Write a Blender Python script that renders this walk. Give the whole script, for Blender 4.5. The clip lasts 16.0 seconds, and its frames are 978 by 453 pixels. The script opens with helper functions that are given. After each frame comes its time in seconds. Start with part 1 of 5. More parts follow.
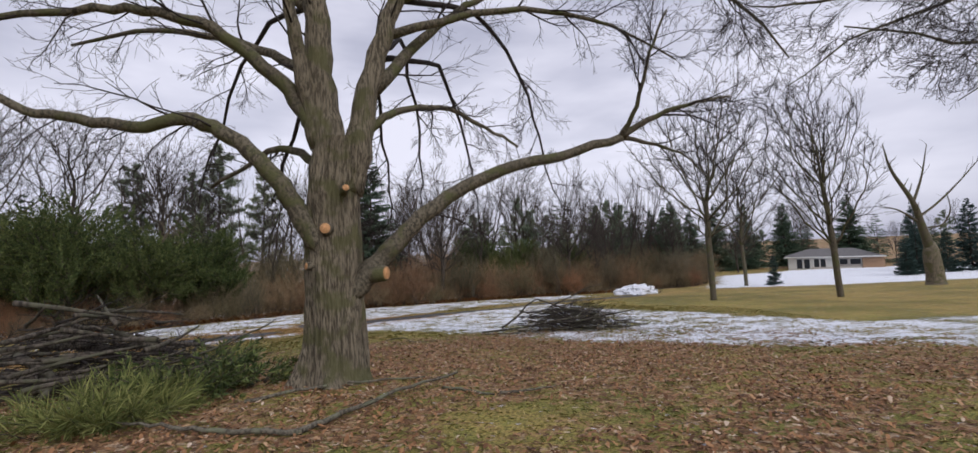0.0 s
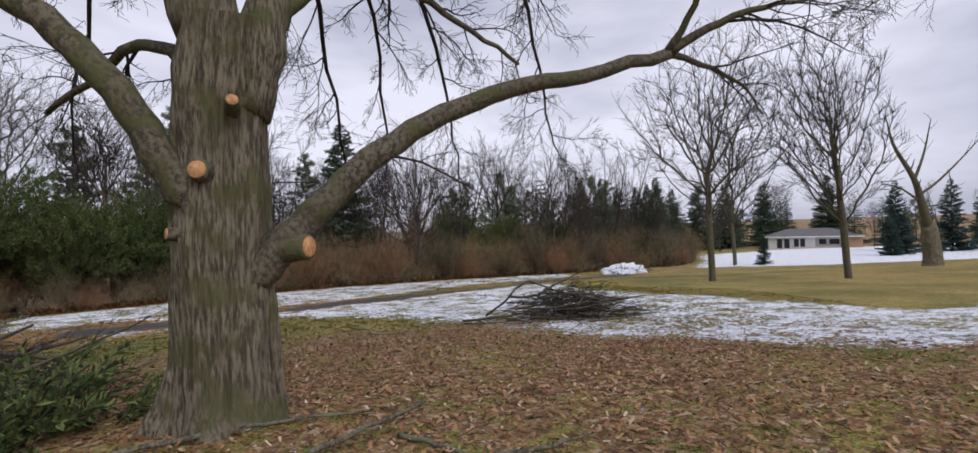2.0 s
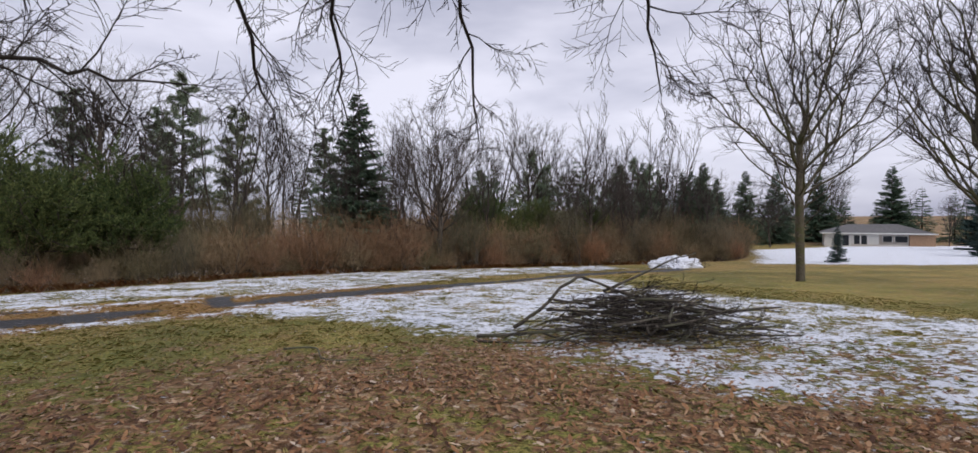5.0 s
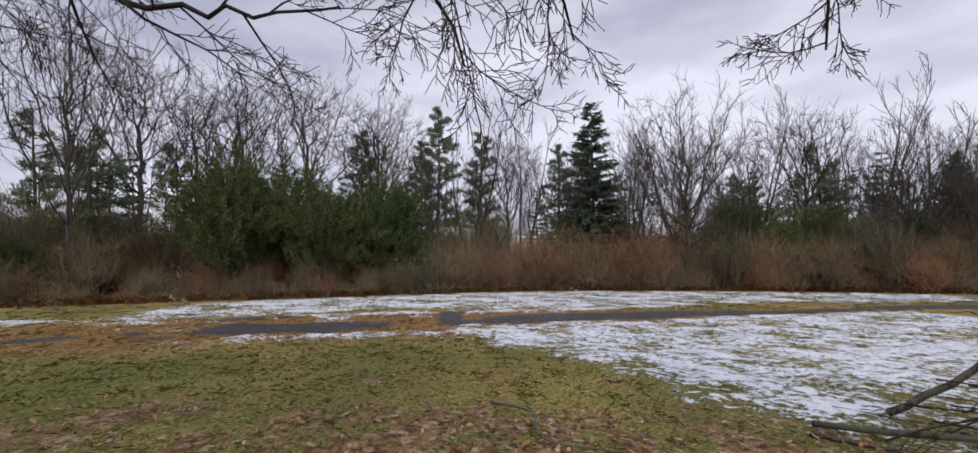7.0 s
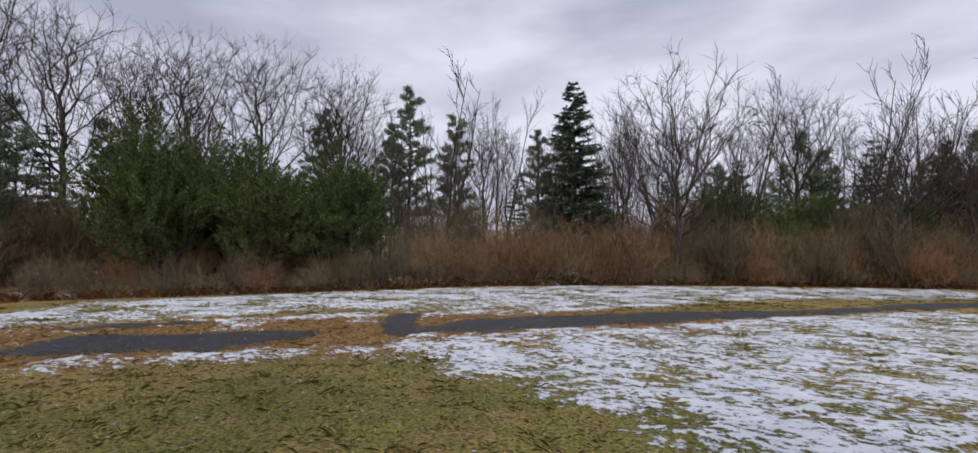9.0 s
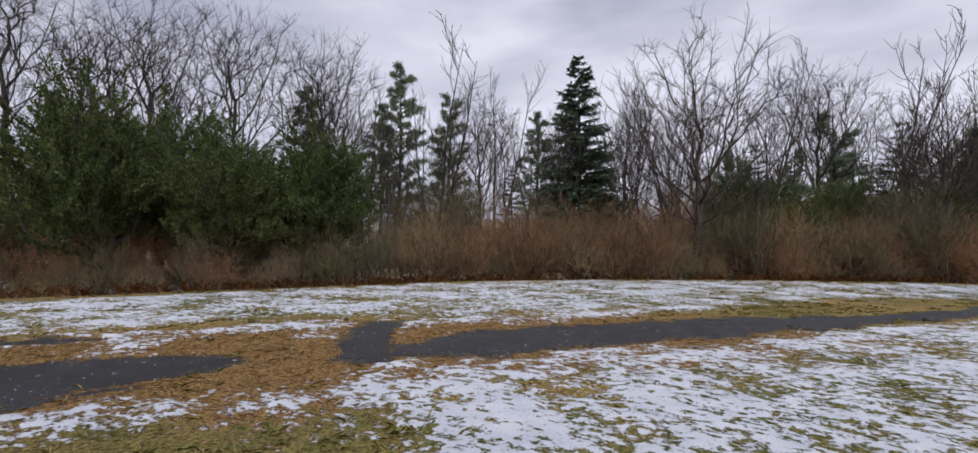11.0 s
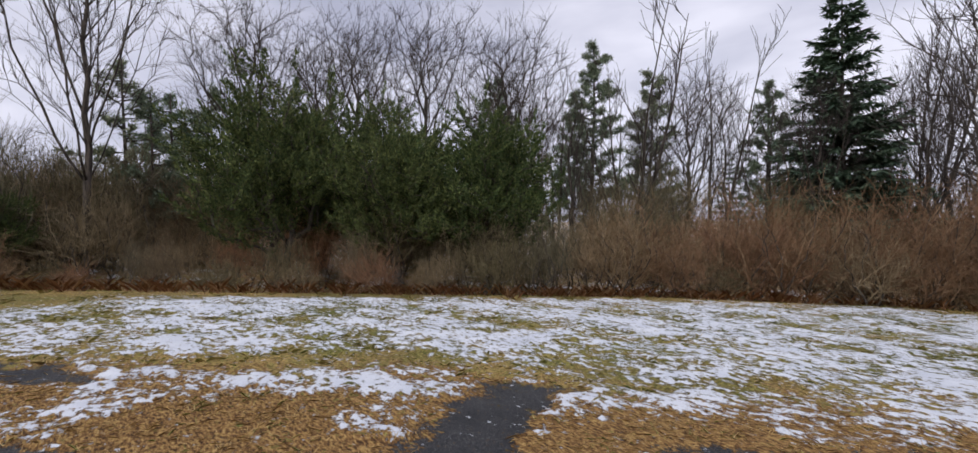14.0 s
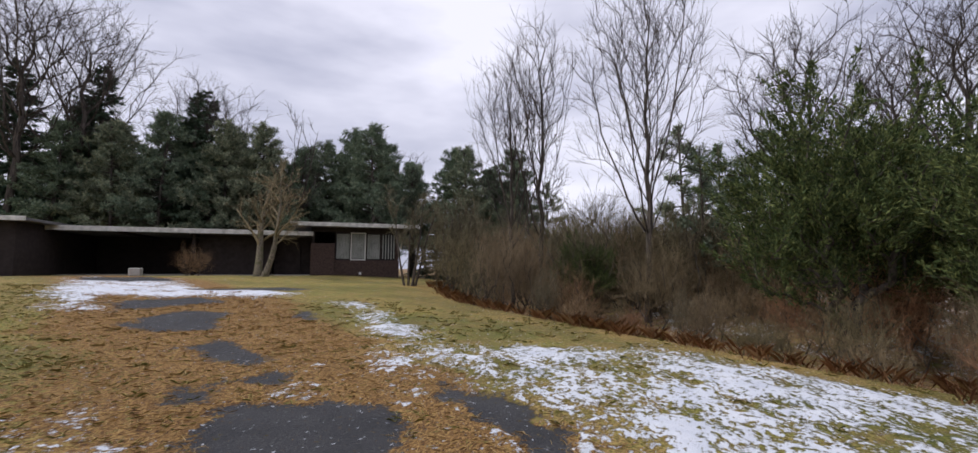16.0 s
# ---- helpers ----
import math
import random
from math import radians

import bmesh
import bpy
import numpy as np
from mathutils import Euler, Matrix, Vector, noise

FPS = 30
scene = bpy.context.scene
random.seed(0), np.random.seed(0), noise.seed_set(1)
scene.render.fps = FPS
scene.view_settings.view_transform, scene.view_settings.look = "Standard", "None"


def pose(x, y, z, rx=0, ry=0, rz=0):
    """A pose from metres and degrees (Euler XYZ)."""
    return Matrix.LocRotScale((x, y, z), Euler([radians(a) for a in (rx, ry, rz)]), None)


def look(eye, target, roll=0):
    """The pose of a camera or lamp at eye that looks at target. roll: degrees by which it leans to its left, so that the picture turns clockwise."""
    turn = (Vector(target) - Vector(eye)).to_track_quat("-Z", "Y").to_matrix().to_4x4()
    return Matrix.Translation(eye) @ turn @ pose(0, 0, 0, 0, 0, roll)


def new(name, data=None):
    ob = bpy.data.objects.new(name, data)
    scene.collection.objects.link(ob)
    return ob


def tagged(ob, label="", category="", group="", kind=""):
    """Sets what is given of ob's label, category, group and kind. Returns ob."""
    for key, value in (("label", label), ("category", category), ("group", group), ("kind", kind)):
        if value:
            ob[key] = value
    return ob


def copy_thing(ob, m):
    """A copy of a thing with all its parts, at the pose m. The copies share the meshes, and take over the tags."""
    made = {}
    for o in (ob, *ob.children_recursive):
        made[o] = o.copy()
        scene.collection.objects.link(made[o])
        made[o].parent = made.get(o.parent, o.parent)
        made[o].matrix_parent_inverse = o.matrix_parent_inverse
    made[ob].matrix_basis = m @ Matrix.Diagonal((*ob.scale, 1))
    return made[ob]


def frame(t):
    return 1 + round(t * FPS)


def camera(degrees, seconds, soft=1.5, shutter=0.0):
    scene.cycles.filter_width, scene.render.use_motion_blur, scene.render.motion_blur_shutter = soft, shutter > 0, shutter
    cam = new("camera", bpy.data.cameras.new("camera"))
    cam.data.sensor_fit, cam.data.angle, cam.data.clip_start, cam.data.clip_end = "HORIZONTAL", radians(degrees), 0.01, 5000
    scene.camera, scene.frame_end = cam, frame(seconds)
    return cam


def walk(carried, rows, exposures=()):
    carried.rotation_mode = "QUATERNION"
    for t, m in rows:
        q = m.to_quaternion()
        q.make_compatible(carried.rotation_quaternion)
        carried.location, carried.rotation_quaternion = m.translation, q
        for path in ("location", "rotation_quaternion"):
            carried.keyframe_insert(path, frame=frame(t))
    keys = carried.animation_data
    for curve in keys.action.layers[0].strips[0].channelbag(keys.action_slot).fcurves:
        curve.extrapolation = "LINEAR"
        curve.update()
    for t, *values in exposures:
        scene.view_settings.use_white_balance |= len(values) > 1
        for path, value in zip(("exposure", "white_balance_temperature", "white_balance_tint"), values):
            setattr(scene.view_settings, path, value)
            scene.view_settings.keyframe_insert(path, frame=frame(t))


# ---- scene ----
cam = camera(92.1, 16.0)
METRES, EYE, TILT, LEAN, TURN = 21.7, 1.5, -3.5, 0.0, 0.0
ROWS = [
    (0.0, 0.0, 0.0, 0.0, 0.26, 6.42, 2.33),
    (0.5, -0.0016, 0.0306, 0.0003, 0.23, 2.01, 1.78),
    (1.0, -0.004, 0.0598, 0.0007, -2.86, 2.15, 1.46),
    (1.5, -0.005, 0.0923, 0.0007, -9.32, 1.69, 1.77),
    (2.0, -0.0039, 0.1266, 0.0008, -2.25, 3.6, 1.94),
    (2.5, 0.0, 0.1627, -0.0002, -4.89, 2.34, 2.36),
    (3.0, 0.0056, 0.1968, -0.0007, -4.86, 2.17, 2.72),
    (5.5, -0.0027, 0.3683, -0.0079, 5.57, 2.24, -0.79),
    (6.0, -0.014, 0.3992, -0.0092, 12.98, 2.74, -0.24),
    (6.5, -0.0245, 0.4286, -0.0104, 22.55, 5.27, 0.72),
    (7.0, -0.0353, 0.4567, -0.01, 29.16, 4.31, -0.46),
    (7.5, -0.0472, 0.4886, -0.0117, 24.73, 3.72, -0.02),
    (8.0, -0.059, 0.5199, -0.0131, 26.45, 2.64, -0.18),
    (10.5, -0.1347, 0.6643, -0.0132, 26.03, 4.92, -1.53),
    (11.0, -0.1509, 0.6926, -0.0147, 25.8, 2.27, -0.85),
    (11.5, -0.1652, 0.7215, -0.0167, 28.87, 3.01, -1.4),
    (12.0, -0.181, 0.7505, -0.0173, 28.44, 2.72, -1.38),
    (12.5, -0.1948, 0.7797, -0.0178, 28.85, 1.77, -0.52),
    (13.0, -0.2107, 0.8051, -0.0161, 33.37, 2.5, -0.82),
    (13.5, -0.2261, 0.8321, -0.0153, 33.11, 2.19, -1.12),
    (14.0, -0.2454, 0.853, -0.0137, 49.47, 1.66, -2.07),
    (14.5, -0.2674, 0.8681, -0.0125, 60.74, 1.78, -4.13),
    (15.0, -0.2889, 0.88, -0.0109, 82.7, 3.35, -4.08),
    (15.5, -0.3095, 0.883, -0.0084, 100.65, 2.06, -3.99),
    (16.0, -0.329, 0.8845, -0.006, 110.86, 3.94, -3.51),
]
walk(cam, [(t, pose(0, 0, EYE, TILT, LEAN, TURN) @ pose(METRES * x, METRES * y, METRES * z, 90 + pitch, roll, yaw)) for t, x, y, z, yaw, pitch, roll in ROWS],
     [(0.0, 0.0), (6.5, 0.0), (8.0, -0.08), (11.0, -0.12), (12.5, 0.0), (13.5, 0.0), (15.0, 0.15), (16.0, 0.18)])

# ---------------------------------------------------------------- light
world = bpy.data.worlds.new("world")
scene.world = world
world.use_nodes = True
wn, wl = world.node_tree.nodes, world.node_tree.links
wn.clear()
w_out, w_bg = wn.new("ShaderNodeOutputWorld"), wn.new("ShaderNodeBackground")
w_sky = wn.new("ShaderNodeTexSky")
w_sky.sky_type, w_sky.sun_disc = "NISHITA", False
w_sky.sun_elevation, w_sky.sun_rotation = radians(32), radians(150)
w_scale = wn.new("ShaderNodeVectorMath")
w_scale.operation = "SCALE"
w_scale.inputs["Scale"].default_value = 0.07
wl.new(w_sky.outputs[0], w_scale.inputs[0])
w_co, w_map = wn.new("ShaderNodeTexCoord"), wn.new("ShaderNodeMapping")
w_map.inputs["Scale"].default_value = (1.0, 1.0, 3.2)
w_noise = wn.new("ShaderNodeTexNoise")
w_noise.inputs["Scale"].default_value, w_noise.inputs["Detail"].default_value = 1.7, 5.0
w_noise.inputs["Roughness"].default_value = 0.5
w_ramp = wn.new("ShaderNodeValToRGB")
w_ramp.color_ramp.elements[0].position, w_ramp.color_ramp.elements[0].color = 0.38, (0.48, 0.492, 0.63, 1)
w_ramp.color_ramp.elements[1].position, w_ramp.color_ramp.elements[1].color = 0.62, (0.90, 0.895, 1.04, 1)
w_mix = wn.new("ShaderNodeMixRGB")
w_mix.inputs[0].default_value = 0.9
wl.new(w_co.outputs["Generated"], w_map.inputs[0])
wl.new(w_map.outputs[0], w_noise.inputs["Vector"])
wl.new(w_noise.outputs[0], w_ramp.inputs[0])
wl.new(w_scale.outputs[0], w_mix.inputs[1])
wl.new(w_ramp.outputs[0], w_mix.inputs[2])
wl.new(w_mix.outputs[0], w_bg.inputs[0])
w_bg.inputs[1].default_value = 1.0
wl.new(w_bg.outputs[0], w_out.inputs[0])
sun = new("sun", bpy.data.lights.new("sun", "SUN"))
sun.data.energy, sun.data.angle, sun.data.color = 1.5, radians(25), (1.0, 0.98, 0.95)
sun.matrix_world = look((0, 0, 40), (-14, 24, 15))

rng = random.Random(7)
nrng = np.random.default_rng(11)


# ---------------------------------------------------------------- materials
def material(name, rough=0.85):
    m = bpy.data.materials.new(name)
    m.use_nodes = True
    b = m.node_tree.nodes["Principled BSDF"]
    b.inputs["Roughness"].default_value = rough
    b.inputs["Specular IOR Level"].default_value = 0.25
    return m, m.node_tree.nodes, m.node_tree.links, b


def noise_node(n, l, scale, detail=4.0, vec=None, stretch=None, rough=0.55):
    t = n.new("ShaderNodeTexNoise")
    t.inputs["Scale"].default_value, t.inputs["Detail"].default_value = scale, detail
    t.inputs["Roughness"].default_value = rough
    if vec is None:
        vec = n.new("ShaderNodeTexCoord").outputs["Object"]
    if stretch:
        mp = n.new("ShaderNodeMapping")
        mp.inputs["Scale"].default_value = stretch
        l.new(vec, mp.inputs[0])
        vec = mp.outputs[0]
    l.new(vec, t.inputs["Vector"])
    return t


def ramp(n, l, source, *stops):
    r = n.new("ShaderNodeValToRGB")
    e = r.color_ramp.elements
    while len(e) < len(stops):
        e.new(0.5)
    for k, (p, c) in zip(e, stops):
        k.position, k.color = p, (*c, 1)
    l.new(source, r.inputs[0])
    return r.outputs[0]


def mixed(n, l, fac, a, b, kind="MIX"):
    x = n.new("ShaderNodeMixRGB")
    x.blend_type = kind
    for i, v in enumerate((fac, a, b)):
        if hasattr(v, "is_linked"):
            l.new(v, x.inputs[i])
        elif isinstance(v, tuple):
            x.inputs[i].default_value = (*v, 1)
        else:
            x.inputs[i].default_value = v
    return x.outputs[0]


def maths(n, l, op, a, b=0.0, clamp=False):
    x = n.new("ShaderNodeMath")
    x.operation, x.use_clamp = op, clamp
    for i, v in enumerate((a, b)):
        if hasattr(v, "is_linked"):
            l.new(v, x.inputs[i])
        else:
            x.inputs[i].default_value = v
    return x.outputs[0]


def bumped(n, l, b, height, strength=0.5, distance=0.02):
    k = n.new("ShaderNodeBump")
    k.inputs["Strength"].default_value, k.inputs["Distance"].default_value = strength, distance
    l.new(height, k.inputs["Height"])
    l.new(k.outputs[0], b.inputs["Normal"])


def bark(name, dark, light, scale=14.0, moss=None, strength=0.9, depth=0.03, squash=0.16):
    m, n, l, b = material(name, 0.92)
    furrow = noise_node(n, l, scale, 6, stretch=(1, 1, squash), rough=0.62)
    broad = noise_node(n, l, 1.3, 3)
    c = ramp(n, l, furrow.outputs[0], (0.42, dark), (0.57, light))
    c = mixed(n, l, ramp(n, l, broad.outputs[0], (0.42, (0, 0, 0)), (0.66, (0.5, 0.5, 0.5))), c, tuple(v * 0.55 for v in light))
    if moss:
        spots = noise_node(n, l, 2.6, 6)
        c = mixed(n, l, ramp(n, l, spots.outputs[0], (0.5, (0, 0, 0)), (0.6, (0.75, 0.75, 0.75))), c, moss)
    l.new(c, b.inputs["Base Color"])
    bumped(n, l, b, furrow.outputs[0], strength, depth)
    return m


def random_tint(name, *stops, rough=0.85, island=True, grainy=0.5):
    m, n, l, b = material(name, rough)
    src = n.new("ShaderNodeNewGeometry").outputs["Random Per Island"] if island else n.new("ShaderNodeObjectInfo").outputs["Random"]
    c = ramp(n, l, src, *stops)
    grain = noise_node(n, l, 9.0, 3)
    c = mixed(n, l, grainy, c, ramp(n, l, grain.outputs[0], (0.4, (0.45, 0.45, 0.45)), (0.6, (1, 1, 1))), "MULTIPLY")
    if grainy > 0.3:
        c = mixed(n, l, 1.0, c, ramp(n, l, n.new("ShaderNodeObjectInfo").outputs["Random"], (0.0, (0.72, 0.78, 0.70)), (0.5, (1.0, 1.0, 1.0)), (1.0, (1.3, 1.12, 1.05))), "MULTIPLY")
    l.new(c, b.inputs["Base Color"])
    return m


def plain(name, colour, rough=0.8, vary=0.25, scale=6.0, metallic=0.0, bump=0.2):
    m, n, l, b = material(name, rough)
    t = noise_node(n, l, scale, 6)
    c = ramp(n, l, t.outputs[0], (0.3, tuple(v * (1 - vary) for v in colour)), (0.7, tuple(min(1, v * (1 + vary * 0.6)) for v in colour)))
    l.new(c, b.inputs["Base Color"])
    b.inputs["Metallic"].default_value = metallic
    bumped(n, l, b, t.outputs[0], bump, 0.01)
    return m


MAT_BARK = bark("furrowed_bark", (0.072, 0.060, 0.043), (0.255, 0.216, 0.156), 34.0, (0.105, 0.105, 0.045), 1.0, 0.05, 0.15)
MAT_LIMB = bark("limb_bark", (0.052, 0.045, 0.033), (0.150, 0.128, 0.092), 22.0, (0.085, 0.090, 0.034), 0.7, 0.02, 0.8)
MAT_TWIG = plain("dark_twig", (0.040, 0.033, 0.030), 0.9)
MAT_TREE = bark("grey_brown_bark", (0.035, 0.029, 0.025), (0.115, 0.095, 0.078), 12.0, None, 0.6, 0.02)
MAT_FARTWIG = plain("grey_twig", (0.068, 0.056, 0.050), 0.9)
MAT_SHRUB = random_tint("brown_shrub_twigs", (0.0, (0.105, 0.075, 0.040)), (0.5, (0.25, 0.190, 0.108)), (1.0, (0.42, 0.335, 0.21)))
MAT_RED = random_tint("red_brown_twigs", (0.0, (0.16, 0.088, 0.050)), (0.6, (0.32, 0.180, 0.100)), (1.0, (0.42, 0.28, 0.175)))
MAT_CLIP = random_tint("pine_clipping_needles", (0.0, (0.07, 0.09, 0.025)), (0.6, (0.17, 0.19, 0.055)), (1.0, (0.31, 0.31, 0.11)), grainy=0.2)
MAT_OLIVE = random_tint("olive_grey_twigs", (0.0, (0.108, 0.089, 0.052)), (0.6, (0.197, 0.164, 0.104)), (1.0, (0.271, 0.229, 0.154)))
MAT_CEDAR = random_tint("juniper_foliage", (0.0, (0.030, 0.050, 0.018)), (0.55, (0.088, 0.125, 0.040)), (1.0, (0.20, 0.225, 0.075)))
MAT_SPRUCE = random_tint("spruce_needles", (0.0, (0.048, 0.085, 0.058)), (0.6, (0.111, 0.170, 0.109)), (1.0, (0.187, 0.255, 0.162)))
MAT_PINE = random_tint("pine_needles", (0.0, (0.084, 0.120, 0.079)), (0.6, (0.191, 0.245, 0.160)), (1.0, (0.306, 0.345, 0.230)))
MAT_BLUE = random_tint("blue_spruce_needles", (0.0, (0.035, 0.063, 0.056)), (0.6, (0.077, 0.126, 0.112)), (1.0, (0.126, 0.189, 0.168)))
MAT_LEAF = random_tint("dead_oak_leaves", (0.0, (0.075, 0.036, 0.020)), (0.4, (0.215, 0.100, 0.046)), (0.8, (0.390, 0.205, 0.095)), (0.95, (0.48, 0.31, 0.18)), (1.0, (0.64, 0.52, 0.40)), rough=0.7, grainy=0.2)
MAT_GRASS = random_tint("winter_grass_blades", (0.0, (0.20, 0.215, 0.06)), (0.4, (0.33, 0.32, 0.09)), (0.7, (0.50, 0.40, 0.15)), (1.0, (0.66, 0.52, 0.24)), grainy=0.2)
MAT_STRAW = random_tint("orange_straw", (0.0, (0.24, 0.132, 0.050)), (0.5, (0.47, 0.295, 0.105)), (1.0, (0.72, 0.52, 0.235)), grainy=0.2)
MAT_RUST = random_tint("rusty_dry_weeds", (0.0, (0.176, 0.068, 0.030)), (0.5, (0.324, 0.142, 0.061)), (1.0, (0.486, 0.297, 0.149)), grainy=0.2)
MAT_LOG = bark("weathered_log", (0.03, 0.025, 0.02), (0.13, 0.11, 0.088), 18.0, (0.10, 0.10, 0.065), 0.6, 0.012)
MAT_STICK = bark("lichen_grey_stick", (0.050, 0.043, 0.033), (0.17, 0.150, 0.115), 30.0, (0.16, 0.17, 0.11), 0.6, 0.01, 0.8)
MAT_CUT = plain("fresh_cut_wood", (0.54, 0.29, 0.135), 0.8, 0.45, 26.0)
MAT_BROWNBRICK = plain("dark_brown_brick", (0.075, 0.050, 0.042), 0.9, 0.35, 9.0)
MAT_SIDING = plain("dark_stained_siding", (0.034, 0.026, 0.024), 0.85, 0.35, 4.0)
MAT_FASCIA = plain("weathered_pale_fascia", (0.58, 0.57, 0.53), 0.8, 0.4, 3.0)
MAT_ROOF = plain("grey_roof", (0.15, 0.145, 0.145), 0.9, 0.3, 3.0)
MAT_WHITE = plain("white_trim", (0.70, 0.69, 0.66), 0.6, 0.12, 4.0)
MAT_CREAM = plain("pale_siding", (0.52, 0.47, 0.42), 0.8, 0.12, 3.0)
MAT_TAN = plain("tan_brick", (0.42, 0.27, 0.17), 0.85, 0.25, 5.0)
MAT_CURTAIN = plain("grey_curtain", (0.30, 0.31, 0.29), 0.9, 0.25, 2.0)
MAT_GLASS = plain("dark_window_glass", (0.02, 0.022, 0.026), 0.08, 0.1, 2.0, 0.0, 0.0)
MAT_CONCRETE = plain("concrete", (0.42, 0.41, 0.38), 0.9, 0.2, 7.0)
MAT_SNOW = plain("old_snow", (0.74, 0.76, 0.82), 0.6, 0.3, 5.0, 0.0, 0.9)


def ground_material():
    m, n, l, b = material("lawn_leaves_and_snow", 0.93)
    pos = n.new("ShaderNodeNewGeometry").outputs["Position"]

    def mask(name):
        a = n.new("ShaderNodeAttribute")
        a.attribute_name = name
        return a.outputs["Fac"]
    big, mid, fine = noise_node(n, l, 0.35, 4, pos), noise_node(n, l, 2.2, 5, pos), noise_node(n, l, 28.0, 5, pos, rough=0.7)
    tuft = noise_node(n, l, 9.0, 5, pos, (1, 1.35, 1), 0.62)
    # grass: green to straw
    green = ramp(n, l, fine.outputs[0], (0.40, (0.075, 0.088, 0.02)), (0.6, (0.36, 0.34, 0.09)))
    straw = ramp(n, l, fine.outputs[0], (0.40, (0.12, 0.08, 0.026)), (0.6, (0.52, 0.38, 0.14)))
    dryness = maths(n, l, "ADD", maths(n, l, "MULTIPLY", maths(n, l, "SUBTRACT", maths(n, l, "MULTIPLY", maths(n, l, "ADD", mid.outputs[0], tuft.outputs[0]), 0.5), 0.5), 5.0), mask("dry"))
    c = mixed(n, l, maths(n, l, "MULTIPLY", dryness, 1.0, True), green, straw)
    c = mixed(n, l, 1.0, c, ramp(n, l, big.outputs[0], (0.38, (0.62, 0.66, 0.6)), (0.62, (1.08, 1.0, 0.98))), "MULTIPLY")
    # leaf litter cells
    def cells(scale, seed):
        v = n.new("ShaderNodeTexVoronoi")
        v.inputs["Scale"].default_value = scale
        mp = n.new("ShaderNodeMapping")
        mp.inputs["Location"].default_value = (seed, seed * 2, 0)
        wob = mixed(n, l, 0.06, pos, fine.outputs["Color"], "ADD")
        l.new(wob, mp.inputs[0])
        l.new(mp.outputs[0], v.inputs["Vector"])
        s = n.new("ShaderNodeSeparateColor")
        l.new(v.outputs["Color"], s.inputs[0])
        return v, s.outputs[0]
    v1, cell = cells(13.0, 3.1)
    leafy = ramp(n, l, cell, (0.0, (0.10, 0.056, 0.028)), (0.35, (0.27, 0.150, 0.072)), (0.75, (0.41, 0.25, 0.13)), (1.0, (0.57, 0.43, 0.29)))
    leafy = mixed(n, l, 0.7, leafy, ramp(n, l, fine.outputs[0], (0.40, (0.3, 0.3, 0.3)), (0.58, (1, 1, 1))), "MULTIPLY")
    lf = maths(n, l, "ADD", mask("leaf"), maths(n, l, "MULTIPLY", maths(n, l, "SUBTRACT", maths(n, l, "MULTIPLY", maths(n, l, "ADD", mid.outputs[0], tuft.outputs[0]), 0.5), 0.5), 4.5))
    lf = maths(n, l, "MULTIPLY", maths(n, l, "SUBTRACT", lf, 0.50), 4.0, True)
    c = mixed(n, l, lf, c, leafy)
    # needle litter beside the drive
    needles = noise_node(n, l, 20.0, 6, pos, (1, 2.4, 1), 0.7)
    litter = ramp(n, l, needles.outputs[0], (0.40, (0.055, 0.027, 0.012)), (0.5, (0.25, 0.130, 0.045)), (0.62, (0.52, 0.34, 0.12)))
    li = maths(n, l, "MULTIPLY", maths(n, l, "SUBTRACT", maths(n, l, "ADD", mask("litter"), maths(n, l, "MULTIPLY", maths(n, l, "SUBTRACT", tuft.outputs[0], 0.5), 3.0)), 0.4), 4.0, True)
    c = mixed(n, l, li, c, litter)
    # wet asphalt showing through
    grit = noise_node(n, l, 90.0, 3, pos)
    tar = ramp(n, l, grit.outputs[0], (0.42, (0.024, 0.025, 0.028)), (0.56, (0.05, 0.05, 0.054)), (0.68, (0.17, 0.17, 0.165)))
    tar = mixed(n, l, 0.5, tar, ramp(n, l, mid.outputs[0], (0.40, (0.55, 0.55, 0.55)), (0.6, (1.2, 1.17, 1.12))), "MULTIPLY")
    tm = maths(n, l, "MULTIPLY", maths(n, l, "SUBTRACT", maths(n, l, "ADD", mask("tar"), maths(n, l, "MULTIPLY", maths(n, l, "SUBTRACT", maths(n, l, "MULTIPLY", maths(n, l, "ADD", fine.outputs[0], tuft.outputs[0]), 0.5), 0.5), 3.4)), 0.5), 5.0, True)
    c = mixed(n, l, tm, c, tar)
    # snow with a grassy edge
    sm = maths(n, l, "MULTIPLY", maths(n, l, "SUBTRACT", maths(n, l, "ADD", mask("snow"), maths(n, l, "MULTIPLY", maths(n, l, "SUBTRACT", maths(n, l, "ADD", maths(n, l, "MULTIPLY", tuft.outputs[0], 0.7), maths(n, l, "MULTIPLY", fine.outputs[0], 0.3)), 0.5), 4.6)), 0.5), 5.0, True)
    c = mixed(n, l, sm, c, ramp(n, l, mid.outputs[0], (0.3, (0.70, 0.73, 0.80)), (0.7, (0.88, 0.90, 0.94))))
    l.new(c, b.inputs["Base Color"])
    rg = maths(n, l, "SUBTRACT", 0.93, maths(n, l, "MULTIPLY", tm, 0.38))
    l.new(rg, b.inputs["Roughness"])
    h = maths(n, l, "ADD", fine.outputs[0], maths(n, l, "MULTIPLY", sm, 1.1))
